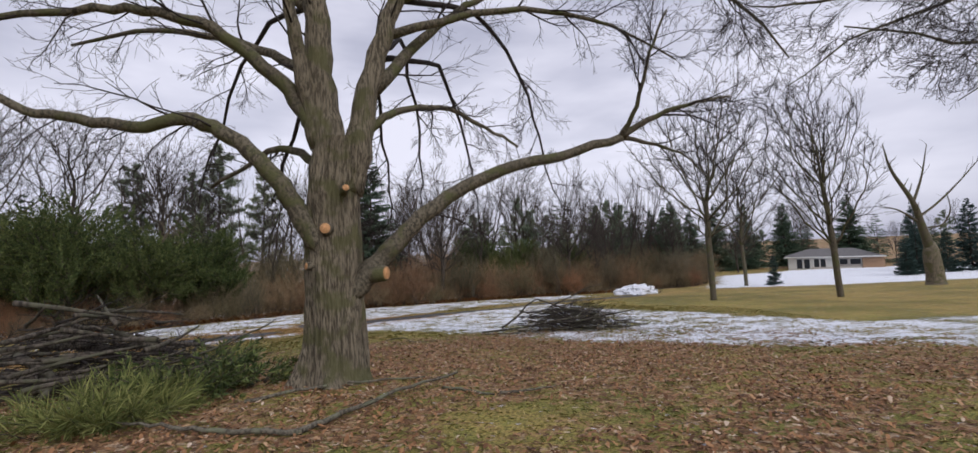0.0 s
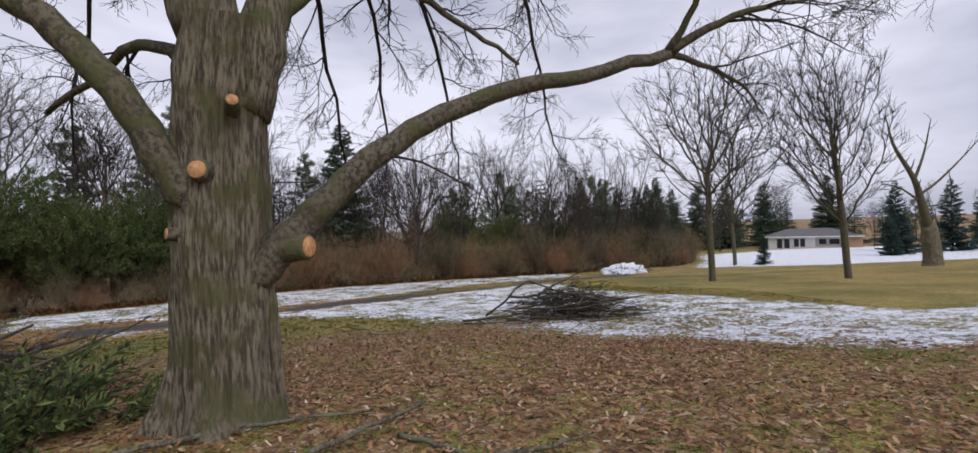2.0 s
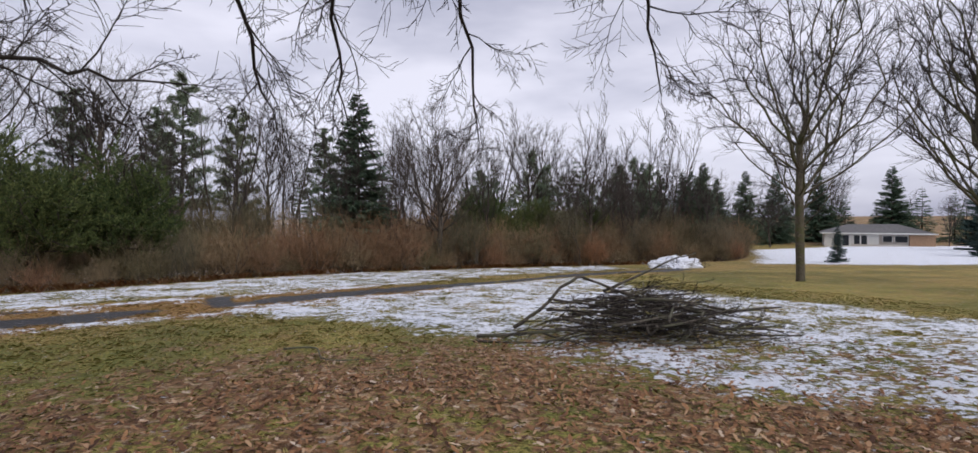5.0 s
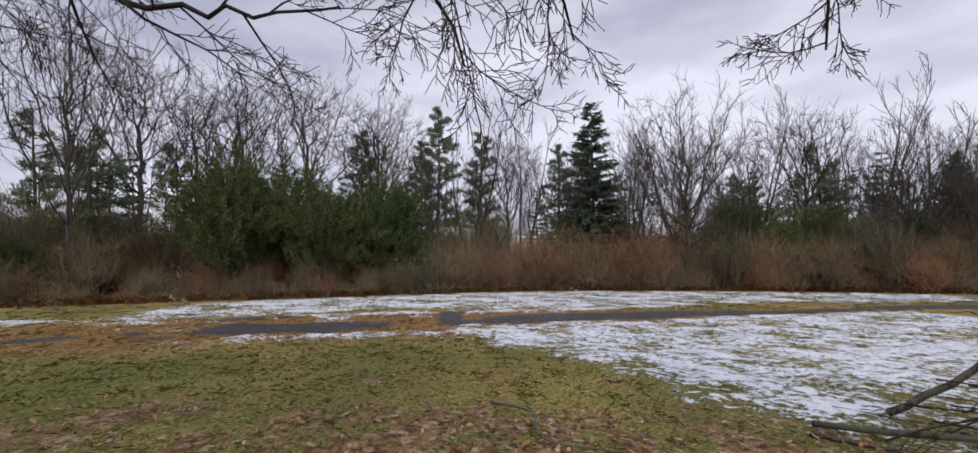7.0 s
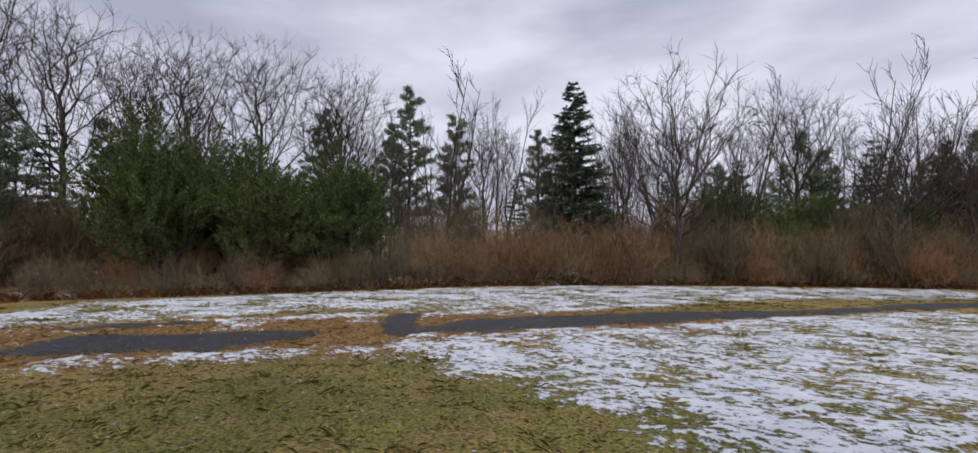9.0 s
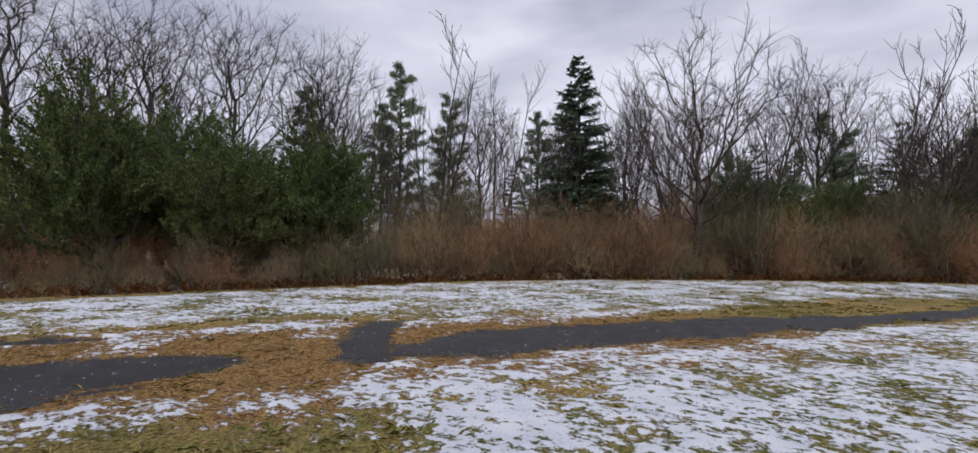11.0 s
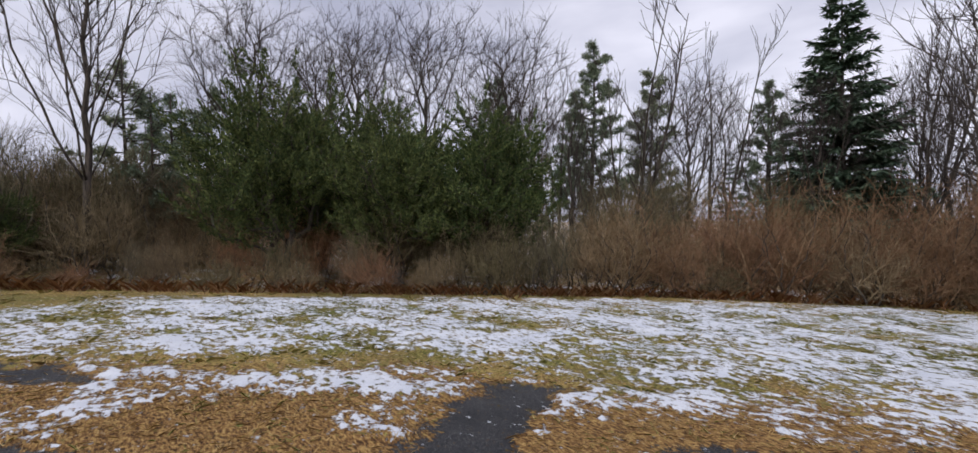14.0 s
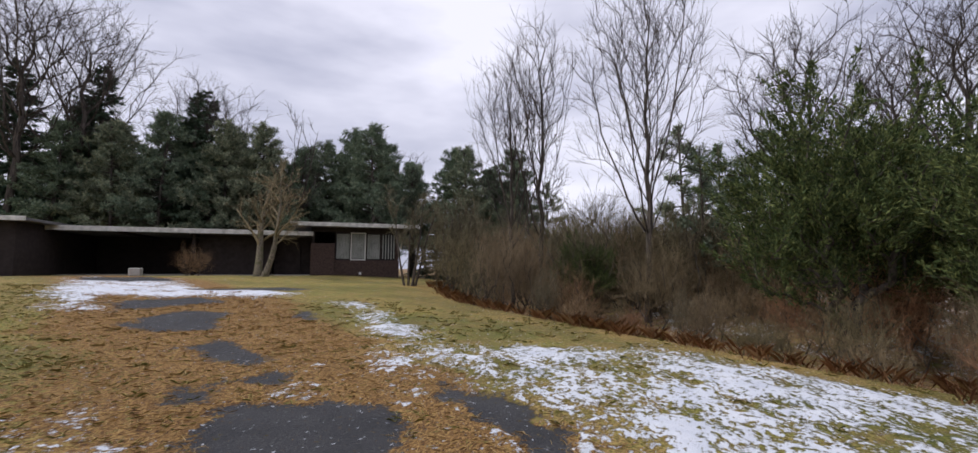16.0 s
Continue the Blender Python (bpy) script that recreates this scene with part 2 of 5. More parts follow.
    h = maths(n, l, "SUBTRACT", h, maths(n, l, "MULTIPLY", tm, 0.5))
    bumped(n, l, b, h, 0.8, 0.03)
    return m


# ---------------------------------------------------------------- mesh helpers
def mesh_object(name, verts, faces, mat, parent=None, label="", smooth=True):
    me = bpy.data.meshes.new(name)
    me.from_pydata([tuple(v) for v in verts], [], faces)
    if smooth:
        me.polygons.foreach_set("use_smooth", [True] * len(me.polygons))
    me.materials.append(mat)
    ob = new(name, me)
    if parent is not None:
        ob.parent = parent
    if label:
        ob["label"] = label
    return ob


def part(name, bm, mat, parent, label=""):
    me = bpy.data.meshes.new(name)
    bm.to_mesh(me)
    bm.free()
    me.materials.append(mat)
    ob = new(name, me)
    ob.parent = parent
    if label:
        ob["label"] = label
    return ob


def tubes(branches):
    """Vertices and faces of many tapered tubes: each a list of points, of radii, and a number of sides."""
    verts, faces = [], []
    for pts, radii, sides in branches:
        base = len(verts)
        k = len(pts)
        u = None
        for i, p in enumerate(pts):
            d = (pts[min(i + 1, k - 1)] - pts[max(i - 1, 0)])
            d = d.normalized() if d.length > 1e-6 else Vector((0, 0, 1))
            if u is None:
                u = d.orthogonal().normalized()
            else:
                u = (u - d * u.dot(d))
                u = u.normalized() if u.length > 1e-6 else d.orthogonal().normalized()
            w = d.cross(u)
            for s in range(sides):
                a = 2 * math.pi * s / sides
                verts.append(p + (u * math.cos(a) + w * math.sin(a)) * radii[i])
        for i in range(k - 1):
            for s in range(sides):
                t = (s + 1) % sides
                faces.append((base + i * sides + s, base + i * sides + t, base + (i + 1) * sides + t, base + (i + 1) * sides + s))
        if sides > 3:
            faces.append(tuple(base + s for s in reversed(range(sides))))
            faces.append(tuple(base + (k - 1) * sides + s for s in range(sides)))
    return verts, faces


def tube_object(name, branches, mat, parent=None, label=""):
    v, f = tubes(branches)
    return mesh_object(name, v, f, mat, parent, label)


def rand_dir(r):
    while True:
        v = Vector((r.uniform(-1, 1), r.uniform(-1, 1), r.uniform(-1, 1)))
        if 0.05 < v.length < 1:
            return v.normalized()


def spine(r, start, heading, length, segs, wander, lift):
    pts = [start.copy()]
    d = heading.normalized()
    for _ in range(segs):
        d = (d + rand_dir(r) * wander + Vector((0, 0, lift))).normalized()
        pts.append(pts[-1] + d * (length / segs))
    return pts


def smooth_line(points, steps=4):
    """A smooth line through the given points."""
    p = [Vector(q) for q in points]
    p = [p[0] * 2 - p[1]] + p + [p[-1] * 2 - p[-2]]
    out = []
    for i in range(1, len(p) - 2):
        for s in range(steps):
            t = s / steps
            a, b, c, d = p[i - 1], p[i], p[i + 1], p[i + 2]
            out.append(0.5 * ((2 * b) + (c - a) * t + (2 * a - 5 * b + 4 * c - d) * t * t + (3 * b - a - 3 * c + d) * t ** 3))
    out.append(p[-2])
    return out


def side_branches(r, out, pts, radius, level, top, count, length, spread, lift, first=0.25, thin=0.004, wander=0.22):
    """Branches off a line, and off those, down to twigs."""
    k = len(pts) - 1
    for j in range(count):
        f = first + (1 - first) * (j + r.random()) / count
        i = min(int(f * k), k - 1)
        at_point = pts[i].lerp(pts[i + 1], f * k - i)
        along = (pts[i + 1] - pts[i]).normalized()
        away = along.orthogonal().normalized()
        away.rotate(Matrix.Rotation(r.uniform(0, 6.283), 3, along))
        heading = (along + away * r.uniform(0.6, 1.25) * spread).normalized()
        ln = length * r.uniform(0.6, 1.25) * (1.15 - 0.6 * f)
        rad = max(thin, radius * (1 - 0.75 * f) * r.uniform(0.45, 0.7))
        segs = 5 if level == 1 else (4 if level == 2 else 3)
        line = spine(r, at_point, heading, ln, segs, wander, lift)
        end = max(thin * 0.7, rad * 0.25)
        out.append((line, [rad + (end - rad) * s / segs for s in range(segs + 1)], 5 if level == 1 else 3))
        if level < top:
            side_branches(r, out, line, rad, level + 1, top, max(3, int(count * 0.62)) if level > 1 else max(4, int(count * 0.8)), ln * 0.52, spread, lift, 0.2, thin, wander)


# ---------------------------------------------------------------- ground
def step(a, b, v):
    t = np.clip((np.asarray(v, float) - a) / (b - a), 0, 1)
    return t * t * (3 - 2 * t)


def lattice(x, y, seed):
    """Smooth value noise from 0 to 1."""
    xi, yi = np.floor(x).astype(np.int64), np.floor(y).astype(np.int64)
    fx, fy = x - xi, y - yi
    fx, fy = fx * fx * (3 - 2 * fx), fy * fy * (3 - 2 * fy)

    def h(i, j):
        k = (i * 374761393 + j * 668265263 + seed * 974711) & 0x7FFFFFFF
        k = ((k ^ (k >> 13)) * 1274126177) & 0x7FFFFFFF
        return ((k ^ (k >> 16)) & 0xFFFF) / 65535.0
    return (h(xi, yi) * (1 - fx) + h(xi + 1, yi) * fx) * (1 - fy) + (h(xi, yi + 1) * (1 - fx) + h(xi + 1, yi + 1) * fx) * fy


def fbm(x, y, scale, octaves, seed):
    x, y = np.asarray(x, float), np.asarray(y, float)
    out, amp, total = 0, 1.0, 0.0
    for o in range(octaves):
        out = out + amp * lattice(x * scale * 2 ** o + 17.3 * o, y * scale * 2 ** o - 9.1 * o, seed + o)
        total, amp = total + amp, amp * 0.55
    return out / total


WOODS = [(-60, -30), (-46, -12), (-33, 8), (-26.5, 9.5), (-22.5, 12.5), (-20.3, 16.5), (-17.2, 22.2), (-15.2, 25.5), (-12.8, 30.3), (-8, 35.5), (-2, 39.5), (5, 43), (13, 46), (21, 50), (27, 58), (33, 74), (38, 95)]


def line_distance(x, y, line):
    """Distance to a line of points; positive on its right hand side."""
    x, y = np.asarray(x, float), np.asarray(y, float)
    best, sign = np.full(x.shape, 1e9), np.ones(x.shape)
    for (ax, ay), (bx, by) in zip(line, line[1:]):
        dx, dy = bx - ax, by - ay
        t = np.clip(((x - ax) * dx + (y - ay) * dy) / (dx * dx + dy * dy), 0, 1)
        d = np.hypot(x - ax - t * dx, y - ay - t * dy)
        s = np.where((x - ax) * dy - (y - ay) * dx >= 0, 1.0, -1.0)
        sign = np.where(d < best, s, sign)
        best = np.minimum(best, d)
    return best * sign


def inside(x, y, poly):
    """Distance into a polygon, negative outside it."""
    x, y = np.asarray(x, float), np.asarray(y, float)
    best, odd = np.full(x.shape, 1e9), np.zeros(x.shape, bool)
    for (ax, ay), (bx, by) in zip(poly, poly[1:] + poly[:1]):
        dx, dy = bx - ax, by - ay
        t = np.clip(((x - ax) * dx + (y - ay) * dy) / (dx * dx + dy * dy), 0, 1)
        best = np.minimum(best, np.hypot(x - ax - t * dx, y - ay - t * dy))
        if ay != by:
            odd ^= ((ay > y) != (by > y)) & (x < dx * (y - ay) / dy + ax)
    return np.where(odd, best, -best)


def height(x, y):
    x, y = np.asarray(x, float), np.asarray(y, float)
    z = -0.0612 * np.clip(y, 0, 45) - 0.036 * np.clip(y - 45, 0, 50) - 0.2 * step(4, 14, y)
    z = z - 0.22 * step(12, 20, -x) * (1 - step(2, 10, y))
    w = line_distance(x, y, WOODS)
    z = z - 0.45 * step(0.6, -1.6, w) + 0.25 * step(-4, -9, w)          # shallow ditch under the wood's edge
    z = z + 0.10 * np.exp(-((x + 2.5) ** 2 + (y - 7.4) ** 2) / 1.6)     # root mound
    return z + 0.05 * (fbm(x, y, 0.4, 3, 5) - 0.5) * step(1.0, 4.0, np.hypot(x, y))


DRIVE = [(40, 52), (22, 43.5), (10, 36.5), (4, 32), (0, 28.8), (-4, 23.6), (-6.4, 21), (-8.2, 19), (-10.3, 16.6), (-12, 13.8), (-13.4, 11), (-15.5, 7.6), (-18, 3), (-21, -6)]
TAR = [[(-8.5, 16.7), (-8.2, 17.4), (-8.1, 18.6), (-8.4, 18.85), (-9.4, 18.2), (-10.4, 17.1), (-11.06, 17.1), (-11.27, 16.64), (-11.14, 15.69), (-10.75, 15.28), (-10.1, 15.4), (-9.6, 15.8), (-9.0, 16.3)],
       [(-7.47, 18.99), (-6.85, 19.42), (-7.4, 20.1), (-7.69, 20.53), (-8.3, 21.91), (-8.94, 21.42), (-7.94, 19.89)],
       [(-6.95, 19.81), (-6.43, 19.85), (-5.59, 20.44), (-4.89, 21.24), (-2.84, 23.48), (-0.23, 26.5), (4, 31), (12, 36.6), (12, 38.4), (4, 32.8), (0.38, 28.4), (-2.6, 26.0), (-5.38, 23.4), (-6.79, 21.7), (-7.07, 20.5)],
       [(-11.24, 18.6), (-12.2, 17.57), (-12.74, 16.3), (-12.32, 16.3), (-11.38, 17.5), (-10.7, 18.6)],
       [(-12.03, 12.29), (-11.79, 14.13), (-12.44, 13.76), (-13.13, 12.37)], [(-10.69, 14.02), (-10.58, 14.64), (-11.19, 14.31)], [(-11.3, 14.4), (-11.48, 14.95), (-11.8, 14.5)],
       [(-12.48, 10.25), (-12.47, 11.36), (-13.5, 11.49), (-15, 10.22), (-14.3, 9.3)], [(-13.7, 7.76), (-13.2, 9.0), (-15.79, 8.8), (-16.3, 7.36)], [(-15.1, 11.35), (-15.48, 12.2), (-16.23, 11.02)],
       [(-17.4, 5.2), (-17.2, 6.2), (-20.6, 7.2), (-21, 5.8)], [(-17, 1.2), (-20, 1.4), (-22.5, -4), (-19, -5)]]
SNOW_NEAR = [(16, 10.5), (9, 8.3), (6.2, 9.6), (4.1, 10.9), (1.7, 12.4), (-0.4, 14.7), (-2.6, 16.1), (-5.6, 17.2), (-7.2, 17.2), (-7.2, 19.2), (-4.6, 22), (-1, 26.5), (3.5, 30.5), (5.2, 29), (5.4, 24.5), (7.2, 22.2), (8.6, 20), (11.3, 14.6), (16, 15)]
SNOW_WOOD = [(-12, 17.2), (-9.9, 20.6), (-7.6, 22.2), (-4.2, 25.6), (0, 30.5), (5, 34), (9, 38), (8, 43), (-2, 39), (-8, 35), (-12.6, 29.8), (-15, 25), (-16.6, 22), (-18, 18.6), (-15.5, 15.6), (-19.5, 11), (-18.4, 9.7), (-14.4, 13.6), (-12.6, 15.6)]
SNOW_HOUSE = [(-13, 9.2), (-12.2, 8.2), (-14.5, 4), (-18, -2), (-21, -6), (-21.5, 0), (-18.5, 5), (-19.5, 8.4), (-17, 8.8), (-14.5, 7.2)]
SNOW_FIELD = [(20, 45), (30, 41), (44, 43), (120, 38), (160, 90), (60, 90), (36, 75), (27, 57)]


def masks(x, y):
    drive = np.abs(line_distance(x, y, DRIVE))
    wob = (fbm(x, y, 0.8, 3, 21) - 0.5)
    tar = np.zeros(np.shape(x))
    ragged = wob * 0.55 + (fbm(x, y, 3.4, 3, 25) - 0.5) * 0.55
    for patch in TAR:
        tar = np.maximum(tar, np.clip(0.5 + (inside(x, y, patch) + ragged) / 0.34, 0, 1))
    litter = 1 - step(1.6, 3.0, drive + wob * 1.6)
    litter = litter * (1 - 0.75 * step(23, 27, y)) * (1 - np.exp(-(((x + 9.9) / 1.3) ** 2 + ((y - 10.6) / 2.4) ** 2)))
    e = ((x - 1.0) / 11.5) ** 2 + ((y - 4.6) / 11.6) ** 2
    leaf = (1 - step(0.62, 1.18, e + wob * 0.5)) * (0.27 + 0.86 * fbm(x, y, 0.55, 3, 31))
    leaf = leaf * (1 - 0.8 * np.exp(-(((x - 0.3) / 1.0) ** 2 + ((y - 5.2) / 0.7) ** 2)))
    leaf = np.maximum(leaf, 0.75 * step(0.4, -0.6, line_distance(x, y, WOODS)))
    leaf = np.maximum(leaf, 0.85 * step(105, 120, np.hypot(x, y)))
    blot = 0.55 * fbm(x, y, 1.3, 3, 41) + 0.45 * fbm(x * 1.0, y * 1.5, 4.2, 2, 45)

    def zone(poly, dense, edge):
        return step(-edge, edge * 1.6, inside(x, y, poly)) * dense
    cover = np.maximum.reduce([zone(SNOW_NEAR, 0.95, 0.7), zone(SNOW_WOOD, 0.93, 0.8), zone(SNOW_HOUSE, 1.25, 0.6), zone(SNOW_FIELD, 2.0, 2.0)])
    side = np.exp(-((drive - 1.8) / 0.65) ** 2) * 1.1 * step(11, 17, y) * (1 - step(26, 30, y))
    floor_snow = 0.62 * step(-2.5, -5.5, line_distance(x, y, WOODS)) * step(12, 20, y)
    shards = 1.0 * step(0.50, 0.62, fbm(x, y, 1.5, 3, 51)) * litter * step(13, 16, y) * (1 - step(26, 30, y))
    cover = np.maximum.reduce([cover, side, shards, floor_snow])
    cover = cover * (1 - 0.95 * np.clip(tar * 2 - 0.4, 0, 1)) * (1 - 0.12 * litter)
    snow = np.clip(0.5 + (cover * 0.62 - blot) * 1.9, 0, 1) * step(0.05, 0.2, cover)
    pile = np.exp(-(((x - 2.4) / 2.0) ** 2 + ((y - 15.2) / 1.1) ** 2))
    snow = snow * (1 - 0.5 * pile)
    dry = 0.47 + 0.25 * step(10, 22, x) + 0.5 * step(3.2, 0.8, line_distance(x, y, WOODS)) + 0.35 * step(3.5, 2.2, drive) + 0.25 * (fbm(x, y, 0.25, 2, 61) - 0.5)
    dry = dry - 0.5 * np.exp(-(((x + 6.5) / 3) ** 2 + ((y - 12.5) / 2) ** 2)) - 0.6 * np.exp(-(((x + 10.4) / 2.2) ** 2 + ((y - 9.0) / 2.2) ** 2))
    return dict(snow=snow, leaf=leaf, litter=litter, tar=tar, dry=np.clip(dry, 0, 1))


def axis(lo, hi, fine, far):
    mid = list(np.arange(lo, hi, fine))
    up, down, s, v, w = [], [], fine, hi, lo
    while v < far:
        s *= 1.06
        v, w = v + s, w - s
        up.append(v), down.append(w)
    return np.array(down[::-1] + mid + up)


def build_ground():
    xs, ys = axis(-14, 9, 0.065, 1500), axis(2.5, 28, 0.065, 1500)
    gx, gy = np.meshgrid(xs, ys)
    x, y = gx.ravel(), gy.ravel()
    ms = masks(x, y)
    z = height(x, y) + 0.03 * np.clip(ms["snow"] * 2 - 0.6, 0, 1) - 0.02 * ms["tar"]
    nx, ny = len(xs), len(ys)
    i = (np.arange(ny - 1)[:, None] * nx + np.arange(nx - 1)[None, :]).ravel()
    faces = np.stack([i, i + 1, i + nx + 1, i + nx], 1)
    me = bpy.data.meshes.new("ground")
    me.vertices.add(len(x))
    me.vertices.foreach_set("co", np.stack([x, y, z], 1).ravel())
    me.loops.add(faces.size)
    me.loops.foreach_set("vertex_index", faces.ravel())
    me.polygons.add(len(faces))
    me.polygons.foreach_set("loop_start", np.arange(0, faces.size, 4))
    me.polygons.foreach_set("use_smooth", np.ones(len(faces), bool))
    me.update(calc_edges=True)
    for key, v in ms.items():
        a = me.attributes.new(key, "FLOAT", "POINT")
        a.data.foreach_set("value", v.astype(np.float32))
    me.materials.append(ground_material())
    return tagged(new("ground", me), "sloping lawn with brown leaves, patchy old snow and worn asphalt drive", "ground", kind="structure")


build_ground()


def hz(x, y):
    return float(height(x, y))


# ---------------------------------------------------------------- big tree by the start
def taper(pts, r0, r1, power=1.0):
    k = len(pts) - 1
    return [r0 + (r1 - r0) * (i / k) ** power for i in range(k + 1)]


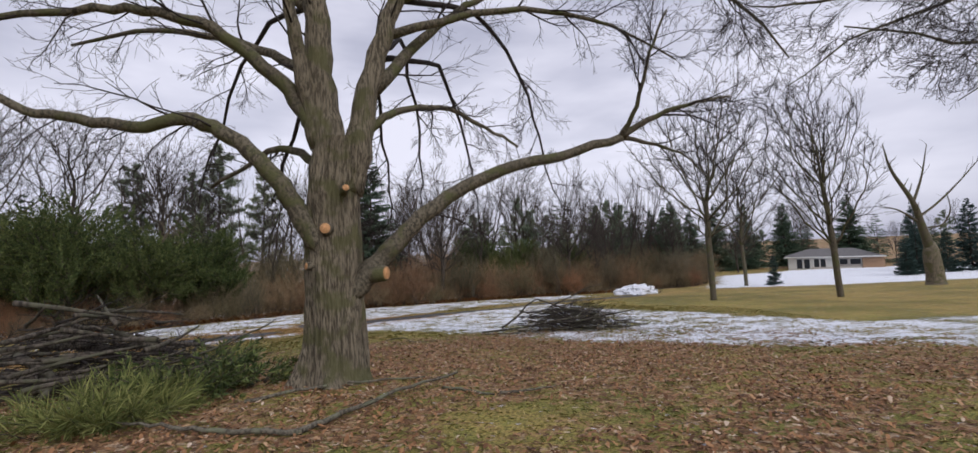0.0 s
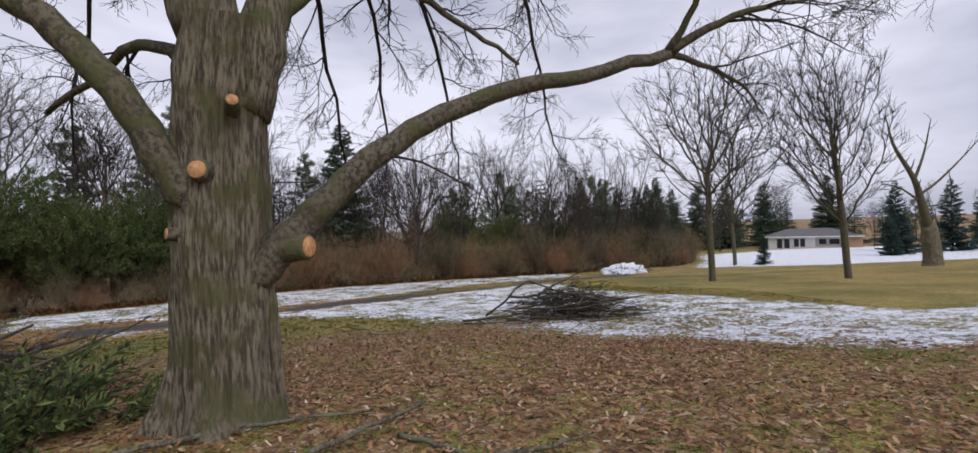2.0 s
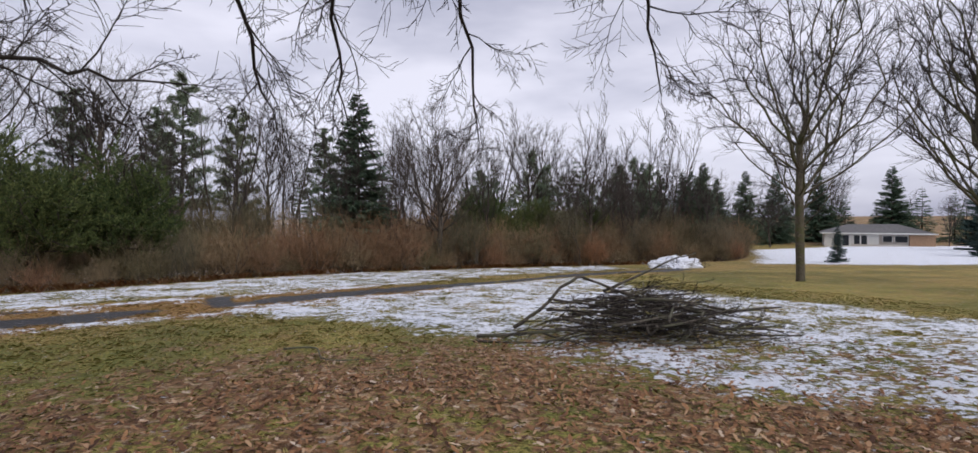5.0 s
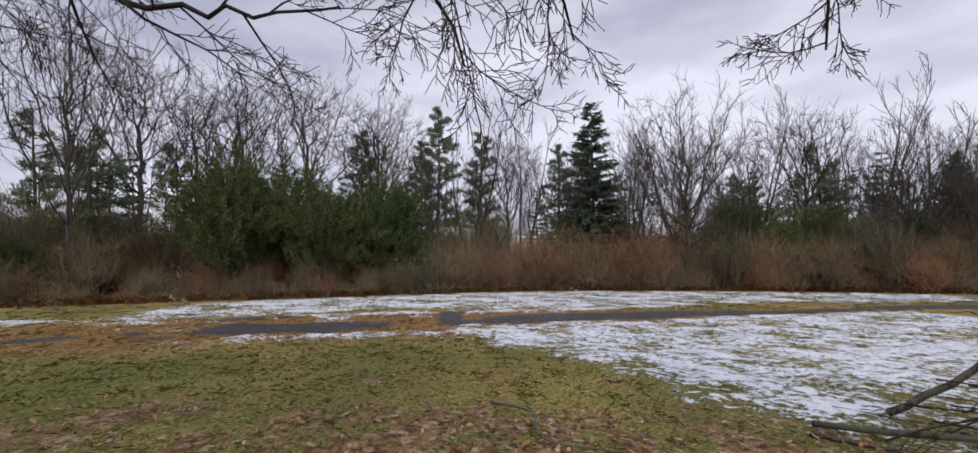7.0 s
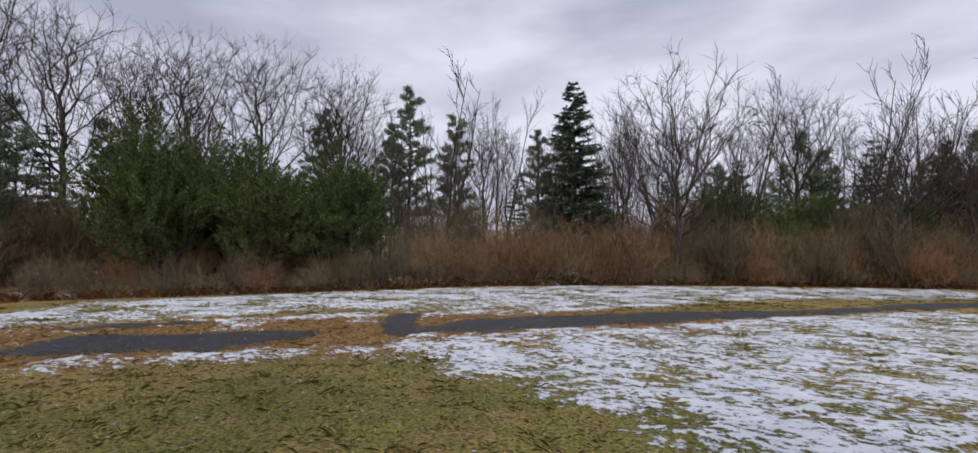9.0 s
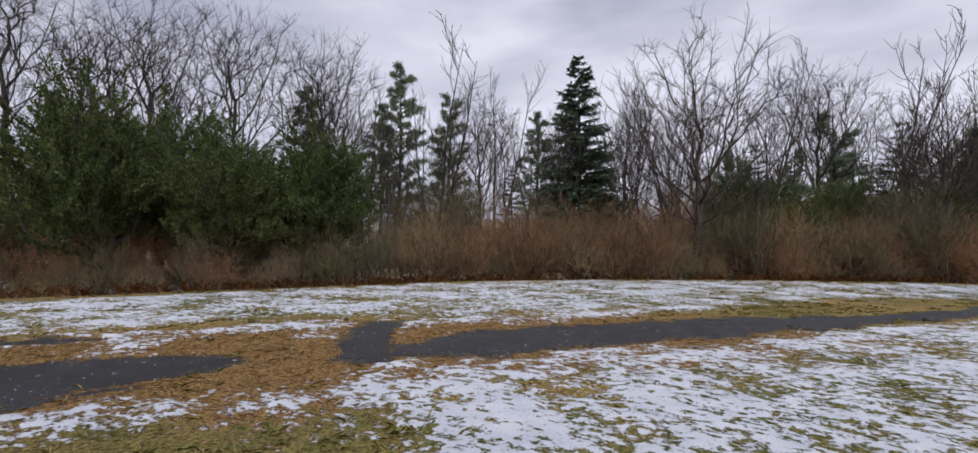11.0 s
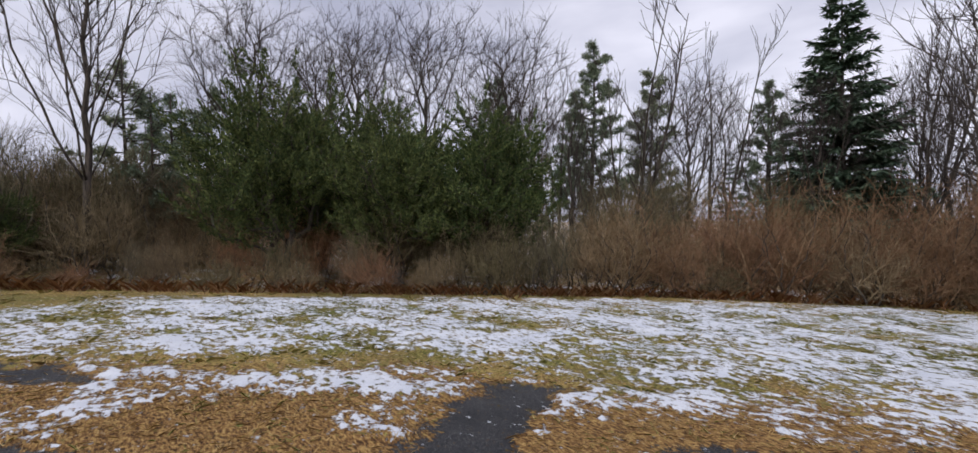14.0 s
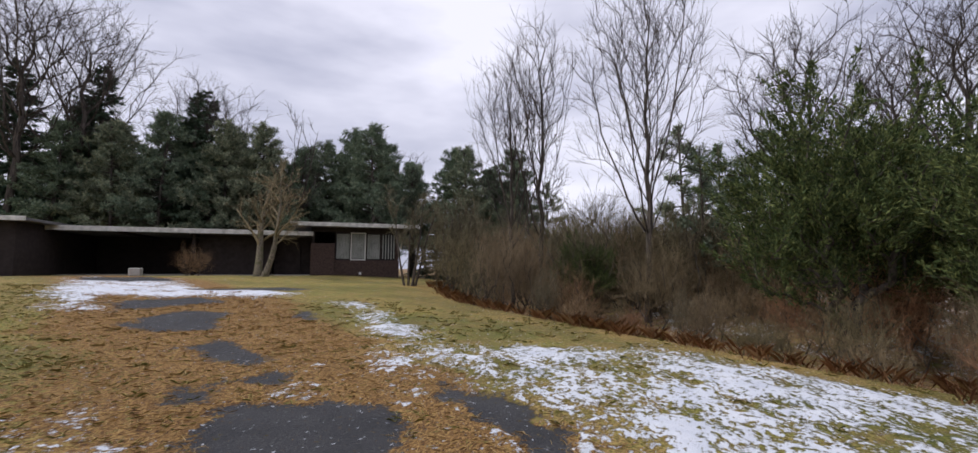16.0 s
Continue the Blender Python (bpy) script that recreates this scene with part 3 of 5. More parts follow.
def big_tree():
    r = random.Random(21)
    bx, by = -2.5, 7.42
    root = tagged(new("tree"), "huge old maple with furrowed bark, pruned cuts and bare spreading limbs", "tree", kind="thing")
    root.location = (bx, by, hz(bx, by))
    off = Vector(root.location)
    # trunk with flared, lobed foot
    verts, faces, sides, rings = [], [], 150, 90
    prof = [(-0.75, 0.74), (-0.52, 0.68), (-0.38, 0.56), (-0.2, 0.50), (0.1, 0.455), (0.6, 0.42), (1.1, 0.41), (1.5, 0.415), (1.9, 0.405), (2.4, 0.39), (2.9, 0.40), (3.3, 0.37)]
    cx = [(-2.52, 7.42), (-2.52, 7.42), (-2.5, 7.4), (-2.48, 7.4), (-2.46, 7.38), (-2.44, 7.36), (-2.44, 7.34), (-2.44, 7.34), (-2.43, 7.33), (-2.40, 7.3), (-2.33, 7.27), (-2.26, 7.25)]
    pz = [q[0] for q in prof]
    for i in range(rings):
        z = pz[0] + (pz[-1] - pz[0]) * i / (rings - 1)
        rad = float(np.interp(z, pz, [q[1] for q in prof]))
        ax, ay = float(np.interp(z, pz, [q[0] for q in cx])), float(np.interp(z, pz, [q[1] for q in cx]))
        flare = max(0, (0.15 - z)) * 0.36
        for s in range(sides):
            a = 2 * math.pi * s / sides
            u, v = math.cos(a), math.sin(a)
            ridge = noise.noise(Vector((u * 8, v * 8, z * 0.8))) + 0.6 * noise.noise(Vector((u * 16, v * 16, z * 1.6)))
            ridge = 0.024 * (1 - abs(ridge) * 2.8)
            lump = 0.03 * noise.noise(Vector((u * 1.6, v * 1.6, z * 1.7 + 4)))
            lobe = 1 + flare * (0.6 * math.cos(5 * a + 0.7) + 0.35 * math.cos(3 * a + 2)) + 0.035 * math.sin(4 * a + z * 1.3) + 0.025 * math.sin(9 * a - z)
            q = rad * lobe + ridge + lump
            verts.append(Vector((ax + q * u, ay + q * v, z)) - off)
    for i in range(rings - 1):
        for s in range(sides):
            t = (s + 1) % sides
            faces.append((i * sides + s, i * sides + t, (i + 1) * sides + t, (i + 1) * sides + s))
    mesh_object("trunk", verts, faces, MAT_BARK, root)
    limbs = [
        ([(-2.32, 7.26, 2.6), (-2.42, 7.2, 3.3), (-2.52, 7.1, 4.3), (-2.5, 7.0, 5.4), (-2.6, 6.9, 7.0), (-2.9, 6.8, 9.0), (-3.0, 6.7, 11.5)], 0.34, 0.05, 10, 2.6),
        ([(-2.2, 7.27, 2.5), (-1.96, 7.3, 3.3), (-1.74, 7.34, 4.4), (-1.35, 7.4, 5.6), (-0.8, 7.6, 7.4), (-0.4, 7.9, 10.0)], 0.27, 0.05, 9, 2.6),
        ([(-2.5, 7.15, 3.2), (-2.66, 7.02, 3.9), (-2.73, 6.8, 4.7), (-2.8, 6.5, 5.6), (-3.2, 6.0, 7.4)], 0.19, 0.04, 7, 2.2),
        ([(-2.55, 7.36, 0.72), (-2.05, 7.32, 1.05), (-1.76, 7.42, 1.38), (-1.45, 7.54, 1.72), (-0.95, 7.72, 2.18), (-0.33, 8.0, 2.60), (0.44, 8.22, 2.93), (1.35, 8.35, 3.14), (2.6, 8.7, 3.53)], 0.20, 0.075, 3, 1.3),
        ([(2.55, 8.68, 3.51), (3.0, 8.6, 3.78), (3.7, 8.5, 4.0), (4.6, 8.7, 4.2)], 0.075, 0.02, 8, 1.5),
        ([(2.5, 8.67, 3.50), (2.75, 8.4, 4.0), (2.9, 8.0, 4.8), (3.2, 7.9, 5.5)], 0.055, 0.015, 8, 1.4),
        ([(2.5, 8.67, 3.50), (3.1, 8.9, 3.42), (3.9, 9.4, 3.3), (4.6, 10.0, 3.0)], 0.05, 0.012, 8, 1.3),
        ([(-2.5, 7.15, 1.6), (-2.65, 6.98, 1.84), (-2.94, 6.88, 2.45), (-3.42, 6.78, 3.06), (-3.92, 6.68, 3.43), (-4.32, 6.6, 3.54), (-4.9, 6.5, 3.42), (-5.6, 6.4, 3.55), (-6.25, 6.3, 3.68), (-6.9, 6.1, 4.1)], 0.17, 0.05, 8, 1.6),
        ([(-2.6, 7.1, 3.5), (-2.84, 7.06, 3.9), (-3.3, 6.92, 4.4), (-3.94, 6.75, 4.92), (-4.66, 6.61, 5.11), (-5.44, 6.46, 5.12), (-6.62, 6.33, 4.96), (-7.6, 6.2, 4.7)], 0.15, 0.03, 10, 1.8),
        ([(-2.5, 7.3, 4.0), (-3.2, 7.5, 4.7), (-4.3, 7.7, 5.2), (-5.6, 7.9, 5.5), (-7.2, 8.1, 5.4)], 0.11, 0.025, 9, 1.9),
        ([(-1.85, 7.35, 3.4), (-1.62, 7.45, 3.7), (-1.2, 7.71, 3.92), (-0.61, 8.04, 3.97), (0.03, 8.37, 3.7), (0.6, 8.71, 3.41)], 0.08, 0.022, 9, 1.1),
        ([(-1.75, 7.36, 4.1), (-1.18, 7.77, 4.92), (-0.56, 8.17, 5.63), (0.13, 8.57, 6.28), (1.4, 9.2, 7.2)], 0.12, 0.03, 9, 1.9),
        ([(-2.6, 7.42, 2.9), (-2.97, 7.5, 3.17), (-3.51, 7.75, 3.32), (-4.1, 8.09, 3.14), (-4.96, 8.44, 2.84)], 0.085, 0.03, 7, 1.2),
        # limbs that reach out over the lawn and droop
        ([(-1.74, 7.34, 4.4), (-2.0, 8.9, 5.0), (-2.3, 10.6, 4.0), (-2.5, 12.0, 2.7), (-2.6, 12.85, 1.95)], 0.058, 0.008, 13, 1.5),
        ([(-2.52, 7.1, 4.3), (-3.4, 8.9, 4.6), (-4.6, 10.4, 3.2), (-4.8, 11.6, 2.55), (-4.1, 12.0, 2.4), (-3.3, 12.3, 2.35)], 0.058, 0.008, 13, 1.5),
        ([(-1.74, 7.34, 4.6), (-0.9, 9.3, 5.2), (-0.5, 11.4, 4.2), (-0.3, 13.0, 2.9), (-0.25, 14.1, 2.0)], 0.058, 0.008, 13, 1.5),
        ([(-1.35, 7.4, 5.6), (0.2, 9.3, 6.0), (1.2, 11.2, 4.6), (1.7, 12.6, 3.3), (2.2, 13.6, 2.5)], 0.058, 0.008, 13, 1.6),
        ([(-2.5, 7.0, 5.4), (-4.2, 8.6, 5.6), (-6.0, 10.2, 3.8), (-7.2, 11.6, 2.7)], 0.058, 0.008, 13, 1.6),
        ([(-1.6, 7.36, 4.8), (-1.5, 9.0, 5.4), (-1.6, 11.4, 3.9), (-1.8, 12.6, 2.8), (-1.9, 13.3, 2.15)], 0.05, 0.008, 12, 1.4),
        ([(-1.35, 7.4, 5.6), (0.8, 7.8, 6.6), (3.0, 8.4, 6.8), (5.0, 9.0, 6.2), (6.3, 9.5, 5.2)], 0.11, 0.015, 13, 2.0),
        ([(-1.5, 7.4, 5.0), (0.3, 7.9, 5.6), (2.0, 8.3, 5.6), (3.6, 8.6, 4.9)], 0.08, 0.015, 12, 1.7),
        ([(-2.5, 7.0, 5.2), (-3.8, 7.2, 6.2), (-5.6, 7.4, 6.8), (-7.4, 7.6, 6.6)], 0.10, 0.015, 12, 1.9),
    ]
    twigs = []
    for pts, r0, r1, count, length in limbs:
        line = [p - off for p in smooth_line(pts, 4)]
        line = [p + rand_dir(r) * (0.06 if r1 < 0.012 else min(0.03, r0 * 0.3)) if 0 < i < len(line) - 1 else p for i, p in enumerate(line)]
        tube_object("limb", [(line, taper(line, r0, r1, 0.8), 14)], MAT_BARK if r0 > 0.18 and pts[-1][2] > 5 else MAT_TWIG if r1 < 0.012 else MAT_LIMB, root)
        droop = r1 < 0.012
        side_branches(r, twigs, line, min(0.05, r0 * 0.7), 1, 3, count, length, 1.0, -0.04 if droop else 0.0, 0.3 if droop else 0.35, 0.004, 0.3)
    tube_object("twig_growth", twigs, MAT_TWIG, root, "fine dark bare twigs")["kind"] = "stuff"
    # pruning cuts: a short collar of bark with a pale face
    for p, d, rad in [((-1.6, 7.25, 1.22), (0.96, -0.28, 0.02), 0.115), ((-2.38, 6.84, 1.92), (0.05, -1, 0.1), 0.088), ((-2.70, 6.93, 1.38), (-0.75, -0.65, 0.1), 0.055), ((-2.06, 6.82, 2.5), (0.45, -0.9, 0.2), 0.055), ((-2.86, 6.84, 2.16), (-0.3, -0.9, -0.1), 0.06)]:
        p, d = Vector(p) - off, Vector(d).normalized()
        tube_object("cut_stub", [([p - d * 0.45, p - d * 0.15, p - d * 0.02, p], [rad * 1.5, rad * 1.2, rad * 1.08, rad * 1.0], 16)], MAT_LIMB, root)
        k = rad * 0.86
        tube_object("cut_face", [([p - d * 0.01, p + d * 0.006, p + d * 0.012], [k, k, k * 0.93], 20)], MAT_CUT, root, "pale orange sawn wood")
    return root


big_tree()


# ---------------------------------------------------------------- kinds of trees and shrubs, built once each
def bare_tree(r, tall, stems, rad, spread, thin, limbs=13, lift=0.07, first=0.28, top=3):
    """Trunk and twig tubes of a leafless tree standing at the origin."""
    trunk, twigs = [], []
    for s in range(stems):
        lean = Vector((r.uniform(-1, 1), r.uniform(-1, 1), 0)) * (0.10 if stems == 1 else 0.22)
        line = spine(r, Vector((lean.x * 0.8, lean.y * 0.8, -0.3)), Vector((lean.x, lean.y, 1)), tall * r.uniform(0.85, 1.0), 9, 0.09, 0.06)
        rr = rad * (1 if s == 0 else 0.75)
        trunk.append((line, taper(line, rr, 0.015, 0.85), 8))
        trunk[-1][1][0] *= 1.35
        side_branches(r, twigs, line, rr * 0.72, 1, top, limbs, tall * spread, 0.8, lift, first, thin, 0.2)
    return trunk, twigs


def grown(r, trunk, targets, thin, thrift=0.3, lift=0.25, stride=0.5, power=0.43, twigs=3, twig=0.6, fat=0.03, leaders=()):
    """A branching crown that reaches out from a trunk line and its leaders to every target: thick limbs and thin wood, as tubes."""
    pts = [p.copy() for p in trunk]
    up = [-1] + list(range(len(trunk) - 1))
    way = [0.0]
    for a, b in zip(trunk, trunk[1:]):
        way.append(way[-1] + (b - a).length)
    xyz = np.zeros((len(targets) * 31 + len(trunk) + 40 * len(leaders), 3))
    cost = np.zeros(len(xyz))
    xyz[:len(pts)], cost[:len(pts)] = [tuple(p) for p in pts], way
    first = max(1, int(len(trunk) * 0.45))
    ends = []
    for j, line in leaders:
        last = j
        for p in line:
            q = len(pts)
            pts.append(p)
            up.append(last)
            xyz[q] = tuple(p)
            cost[q] = cost[last] + (p - pts[last]).length
            last = q
        ends.append(last)
    for t in sorted(targets, key=lambda q: (q - trunk[-1]).length):
        k = len(pts)
        far = np.linalg.norm(xyz[first:k] - np.array(tuple(t)), axis=1) + thrift * cost[first:k] + 0.9 * np.clip(xyz[first:k, 2] - t.z, 0, None)
        j = first + int(np.argmin(far))
        a = pts[j]
        gap = (t - a).length
        if gap < 0.05:
            continue
        heading = (a - pts[up[j]]).normalized() if up[j] >= 0 else Vector((0, 0, 1))
        bend = a.lerp(t, 0.35) + (heading * 0.22 + Vector((0, 0, lift * 0.5))) * gap * 0.4
        n = min(30, max(2, int(gap / stride) + 1))
        last = j
        for i in range(1, n + 1):
            f = i / n
            p = a * (1 - f) ** 2 + bend * 2 * f * (1 - f) + t * f * f
            p = p + rand_dir(r) * min(0.06, gap / n * 0.09)
            q = len(pts)
            pts.append(p)
            up.append(last)
            xyz[q] = tuple(p)
            cost[q] = cost[last] + (p - pts[last]).length
            last = q
        ends.append(last)
    load = [0.0] * len(pts)
    for e in ends:
        load[e] += 1.0
    child = [None] * len(pts)
    for i in range(len(pts) - 1, 0, -1):
        load[i] = max(load[i], 1.0)
        load[up[i]] += load[i]
    for i in range(1, len(pts)):
        c = child[up[i]]
        if c is None or load[i] > load[c]:
            child[up[i]] = i
    size = [thin * v ** power for v in load]
    thick, fine = [], []
    for i in range(len(pts)):
        if i and child[up[i]] == i:
            continue
        line, rads = ([pts[up[i]]], [min(size[up[i]], size[i] * 1.15)]) if i else ([], [])
        k = i
        while k is not None:
            line.append(pts[k])
            rads.append(size[k])
            k = child[k]
        if len(line) > 1:
            rads[-1] *= 0.5
            (thick if rads[1] > fat else fine).append((line, rads, 7 if rads[1] > fat else 3))
    for e in ends:
        d = (pts[e] - pts[up[e]]).normalized()
        for _ in range(twigs):
            line = spine(r, pts[up[e]].lerp(pts[e], r.random()), d + rand_dir(r) * 0.8 + Vector((0, 0, lift * 0.8)), twig * r.uniform(0.5, 1.3), 3, 0.25, 0.02)
            fine.append((line, [thin * 0.8, thin * 0.7, thin * 0.6, thin * 0.4], 3))
    return thick, fine, [(pts[e], pts[e] - pts[up[e]]) for e in ends]


def crown_points(r, count, wide, low, high, belly=0.55, rough=0.25, shell=2.0):
    """Points that fill an uneven rounded crown between two heights, widest at the belly."""
    seed = Vector((r.uniform(0, 50), r.uniform(0, 50), 0))
    out = []
    for _ in range(count):
        d = rand_dir(r)
        q = r.random() ** (1 / shell) * (1 + rough * 2.2 * noise.noise(d * 1.7 + seed)) / (1 + 0.7 * rough)
        z = low + (high - low) * belly + d.z * q * (high - low) * ((1 - belly) if d.z > 0 else belly)
        out.append(Vector((d.x * q * wide, d.y * q * wide, z)))
    return out


def crowned_tree(r, tall, wide, fork, thin, count=300, belly=0.55, lift=0.25, thrift=0.6, lean=0.05, twigs=5, rough=0.2, arms=9, steep=1.0):
    """A leafless tree with straight leaders and a full round or vase-shaped crown."""
    base = spine(r, Vector((0, 0, -0.3)), Vector((r.uniform(-lean, lean), r.uniform(-lean, lean), 1)), fork + 0.3, 7, 0.03, 0.05)
    top = base[-1]
    leaders = []
    turn = r.uniform(0, 6.283)
    mast = [top.lerp(Vector((top.x + r.uniform(-0.4, 0.4), top.y + r.uniform(-0.4, 0.4), tall * 0.94)), (i + 1) / 9) + rand_dir(r) * 0.09 for i in range(9)]
    leaders.append((len(base) - 1, mast))
    for k in range(arms):
        a = turn + 2.4 * k
        f = k / arms
        out = Vector((math.cos(a), math.sin(a), 0))
        start = len(base) - 1 + (int(f * 6 * steep) if k > 2 else 0)
        at_point = top if start == len(base) - 1 else mast[start - len(base)]
        reach = wide * (0.95 - 0.35 * f) * r.uniform(0.8, 1.05)
        rise = (tall - at_point.z) * r.uniform(0.55, 0.8) * (steep + (1 - steep) * f)
        tip = at_point + out * reach + Vector((0, 0, rise))
        elbow = at_point + out * reach * 0.62 + Vector((0, 0, rise * 0.40))
        n = 8
        line = []
        for i in range(1, n + 1):
            q = i / n
            line.append(at_point * (1 - q) ** 2 + elbow * 2 * q * (1 - q) + tip * q * q + rand_dir(r) * 0.09)
        leaders.append((start, line))
    thick, fine, _ = grown(r, base, crown_points(r, count, wide, fork * 0.9, tall, belly, rough), thin, thrift, lift, 0.55, 0.45, twigs, tall * 0.06, 0.03, leaders)
    thick[0][1][0] *= 1.35
    return thick, fine


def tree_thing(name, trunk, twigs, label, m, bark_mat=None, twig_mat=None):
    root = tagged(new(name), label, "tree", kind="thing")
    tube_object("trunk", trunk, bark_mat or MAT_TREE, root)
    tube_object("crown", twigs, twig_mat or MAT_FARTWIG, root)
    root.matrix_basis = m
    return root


def stand(x, y, turn=0.0, size=1.0, sink=0.05):
    return Matrix.Translation((x, y, hz(x, y) - sink)) @ Matrix.Rotation(turn, 4, "Z") @ Matrix.Scale(size, 4)


def put(source, x, y, turn=0.0, size=1.0, label=""):
    m = stand(x, y, turn, 1.0)
    ob = copy_thing(source, m)
    ob.scale = (size, size, size)
    if label:
        ob["label"] = label
    return ob


def sprays(items):
    """Faces for foliage: each item is a place, a heading, a length and a width; a leaf-shaped pair of triangles."""
    verts, faces = [], []
    for p, d, ln, w, up in items:
        s = d.cross(up)
        s = s.normalized() * w if s.length > 1e-4 else Vector((w, 0, 0))
        b = len(verts)
        verts += [p, p + d * ln * 0.45 + s, p + d * ln, p + d * ln * 0.4 - s]
        faces += [(b, b + 1, b + 2), (b, b + 2, b + 3)]
    return verts, faces


def cedar(r, tall, wide, count):
    """A broad juniper: forking stems that end in feathery upright plumes."""
    base = spine(r, Vector((0, 0, -0.3)), Vector((r.uniform(-0.15, 0.15), r.uniform(-0.15, 0.15), 1)), tall * 0.24, 5, 0.12, 0.05)
    goals = crown_points(r, count, wide, tall * 0.16, tall * 0.95, 0.42, 0.42, 3.2)
    thick, fine, ends = grown(r, base, goals, 0.009, 0.25, 0.4, 0.4, 0.46, 1, 0.4)
    leaves = []
    for p, d in ends:
        out = Vector((p.x, p.y, 0))
        axis_ = (d.normalized() * 0.5 + (out.normalized() if out.length > 0.1 else Vector((0, 0, 1))) * 0.55 + Vector((0, 0, 0.75)) + rand_dir(r) * 0.35).normalized()
        ln = r.uniform(0.55, 1.15)
        girth = r.uniform(0.15, 0.25)
        for _ in range(int(118 * ln)):
            f = r.random()
            q = p + axis_ * ln * (f - 0.35) + rand_dir(r) * girth * (1.15 - f) * r.random() ** 0.5
            h = (axis_ + rand_dir(r) * 0.75).normalized()
            leaves.append((q, h, r.uniform(0.08, 0.17), r.uniform(0.011, 0.022), rand_dir(r)))
    return thick + fine, leaves


def spruce(r, tall, wide, rows, droop=-0.25, gap=1.0, curl=0.12):
    """A spire with whorls of drooping boughs."""
    wood, leaves = [], []
    line = [Vector((0, 0, -0.3)), Vector((0, 0, tall * 0.5)), Vector((0, 0, tall))]
    wood.append((line, [tall * 0.014, tall * 0.008, 0.01], 7))
    for k in range(rows):
        f = 0.04 + 0.96 * k / rows
        reach = wide * (1 - f) ** 0.85 * r.uniform(0.8, 1.12) + 0.12
        for j in range(max(4, int(9 * (1 - f) + 3))):
            if r.random() > gap:
                continue
            a = r.uniform(0, 6.283)
            d = Vector((math.cos(a), math.sin(a), droop + 0.35 * f + r.uniform(-0.1, 0.1)))
            ln = reach * r.uniform(0.7, 1.1)
            b = spine(r, Vector((0, 0, tall * f)), d, ln, 4, 0.06, curl * 0.4)
            wood.append((b, taper(b, 0.03, 0.008), 3))
            for q in range(int(20 + ln * 44)):
                g = r.uniform(0.12, 1.0)
                i = min(int(g * 4), 3)
                p = b[i].lerp(b[i + 1], g * 4 - i)
                along = (b[i + 1] - b[i]).normalized()
                side = along.cross(Vector((0, 0, 1))) * r.choice((-1, 1))
                h = (along * 0.8 + side * r.uniform(0.2, 1.0) + Vector((0, 0, r.uniform(-0.9, 0.2)))).normalized()
                leaves.append((p, h, r.uniform(0.25, 0.55) * (0.5 + 0.5 * min(1, ln)), r.uniform(0.03, 0.065), Vector((0, 0, 1)) + rand_dir(r) * 0.7))
    return wood, leaves


def pine(r, tall, wide, rows):
    """A pine with an open crown of tufted boughs and a visible trunk."""
    wood, leaves = [], []
    line = spine(r, Vector((0, 0, -0.3)), Vector((0, 0, 1)), tall, 8, 0.03, 0.05)
    wood.append((line, taper(line, tall * 0.014, 0.03), 8))
    for k in range(rows):
        f = 0.30 + 0.68 * (k + r.random()) / rows
        i = min(int(f * 8), 7)
        c = line[i].lerp(line[i + 1], f * 8 - i)
        a = r.uniform(0, 6.283)
        ln = wide * (1.15 - f) * r.uniform(0.5, 1.15) + 0.3
        b = spine(r, c, Vector((math.cos(a), math.sin(a), r.uniform(-0.05, 0.35))), ln, 4, 0.12, 0.03)
        wood.append((b, taper(b, 0.05, 0.012), 4))
        for q in range(int(12 + ln * 9)):
            g = r.uniform(0.35, 1.0)
            i = min(int(g * 4), 3)
            p = b[i].lerp(b[i + 1], g * 4 - i) + rand_dir(r) * r.uniform(0.05, 0.3)
            for _ in range(7):
                d = (rand_dir(r) + Vector((0, 0, 0.35))).normalized()
                leaves.append((p, d, r.uniform(0.2, 0.4), r.uniform(0.018, 0.038), rand_dir(r)))
    return wood, leaves


def leafy_thing(name, wood, leaves, mat, label, m, bark_mat=None):
    root = tagged(new(name), label, "tree", kind="thing")
    tube_object("trunk", wood, bark_mat or MAT_TREE, root)
    v, f = sprays(leaves)
    mesh_object("crown", v, f, mat, root, smooth=False)
    root.matrix_basis = m
    return root


def shrub(r, tall, wide, count, thin, lift=0.35):
    """A rounded leafless tangle of arching stems and fine twigs."""
    thick_wood, fine_wood = [], []
    stems = 4
    for k in range(stems):
        a = 6.283 * k / stems + r.uniform(-0.5, 0.5)
        foot = Vector((math.cos(a), math.sin(a), 0)) * wide * 0.12
        base = spine(r, foot + Vector((0, 0, -0.15)), Vector((math.cos(a) * 0.5, math.sin(a) * 0.5, 1)), tall * 0.22, 4, 0.2, 0.0)
        shift = Vector((math.cos(a), math.sin(a), 0)) * wide * 0.18
        goals = [p + shift for p in crown_points(r, count // stems, wide * 0.36, tall * 0.08, tall * r.uniform(0.8, 1.05), 0.42, 0.3, 2.2)]
        thick, fine, _ = grown(r, base, goals, thin, 0.55, lift, 0.4, 0.36, 4, tall * 0.17, 0.02)
        thick_wood += [(l, q, 5) for l, q, _ in thick]
        fine_wood += fine
    return thick_wood, fine_wood


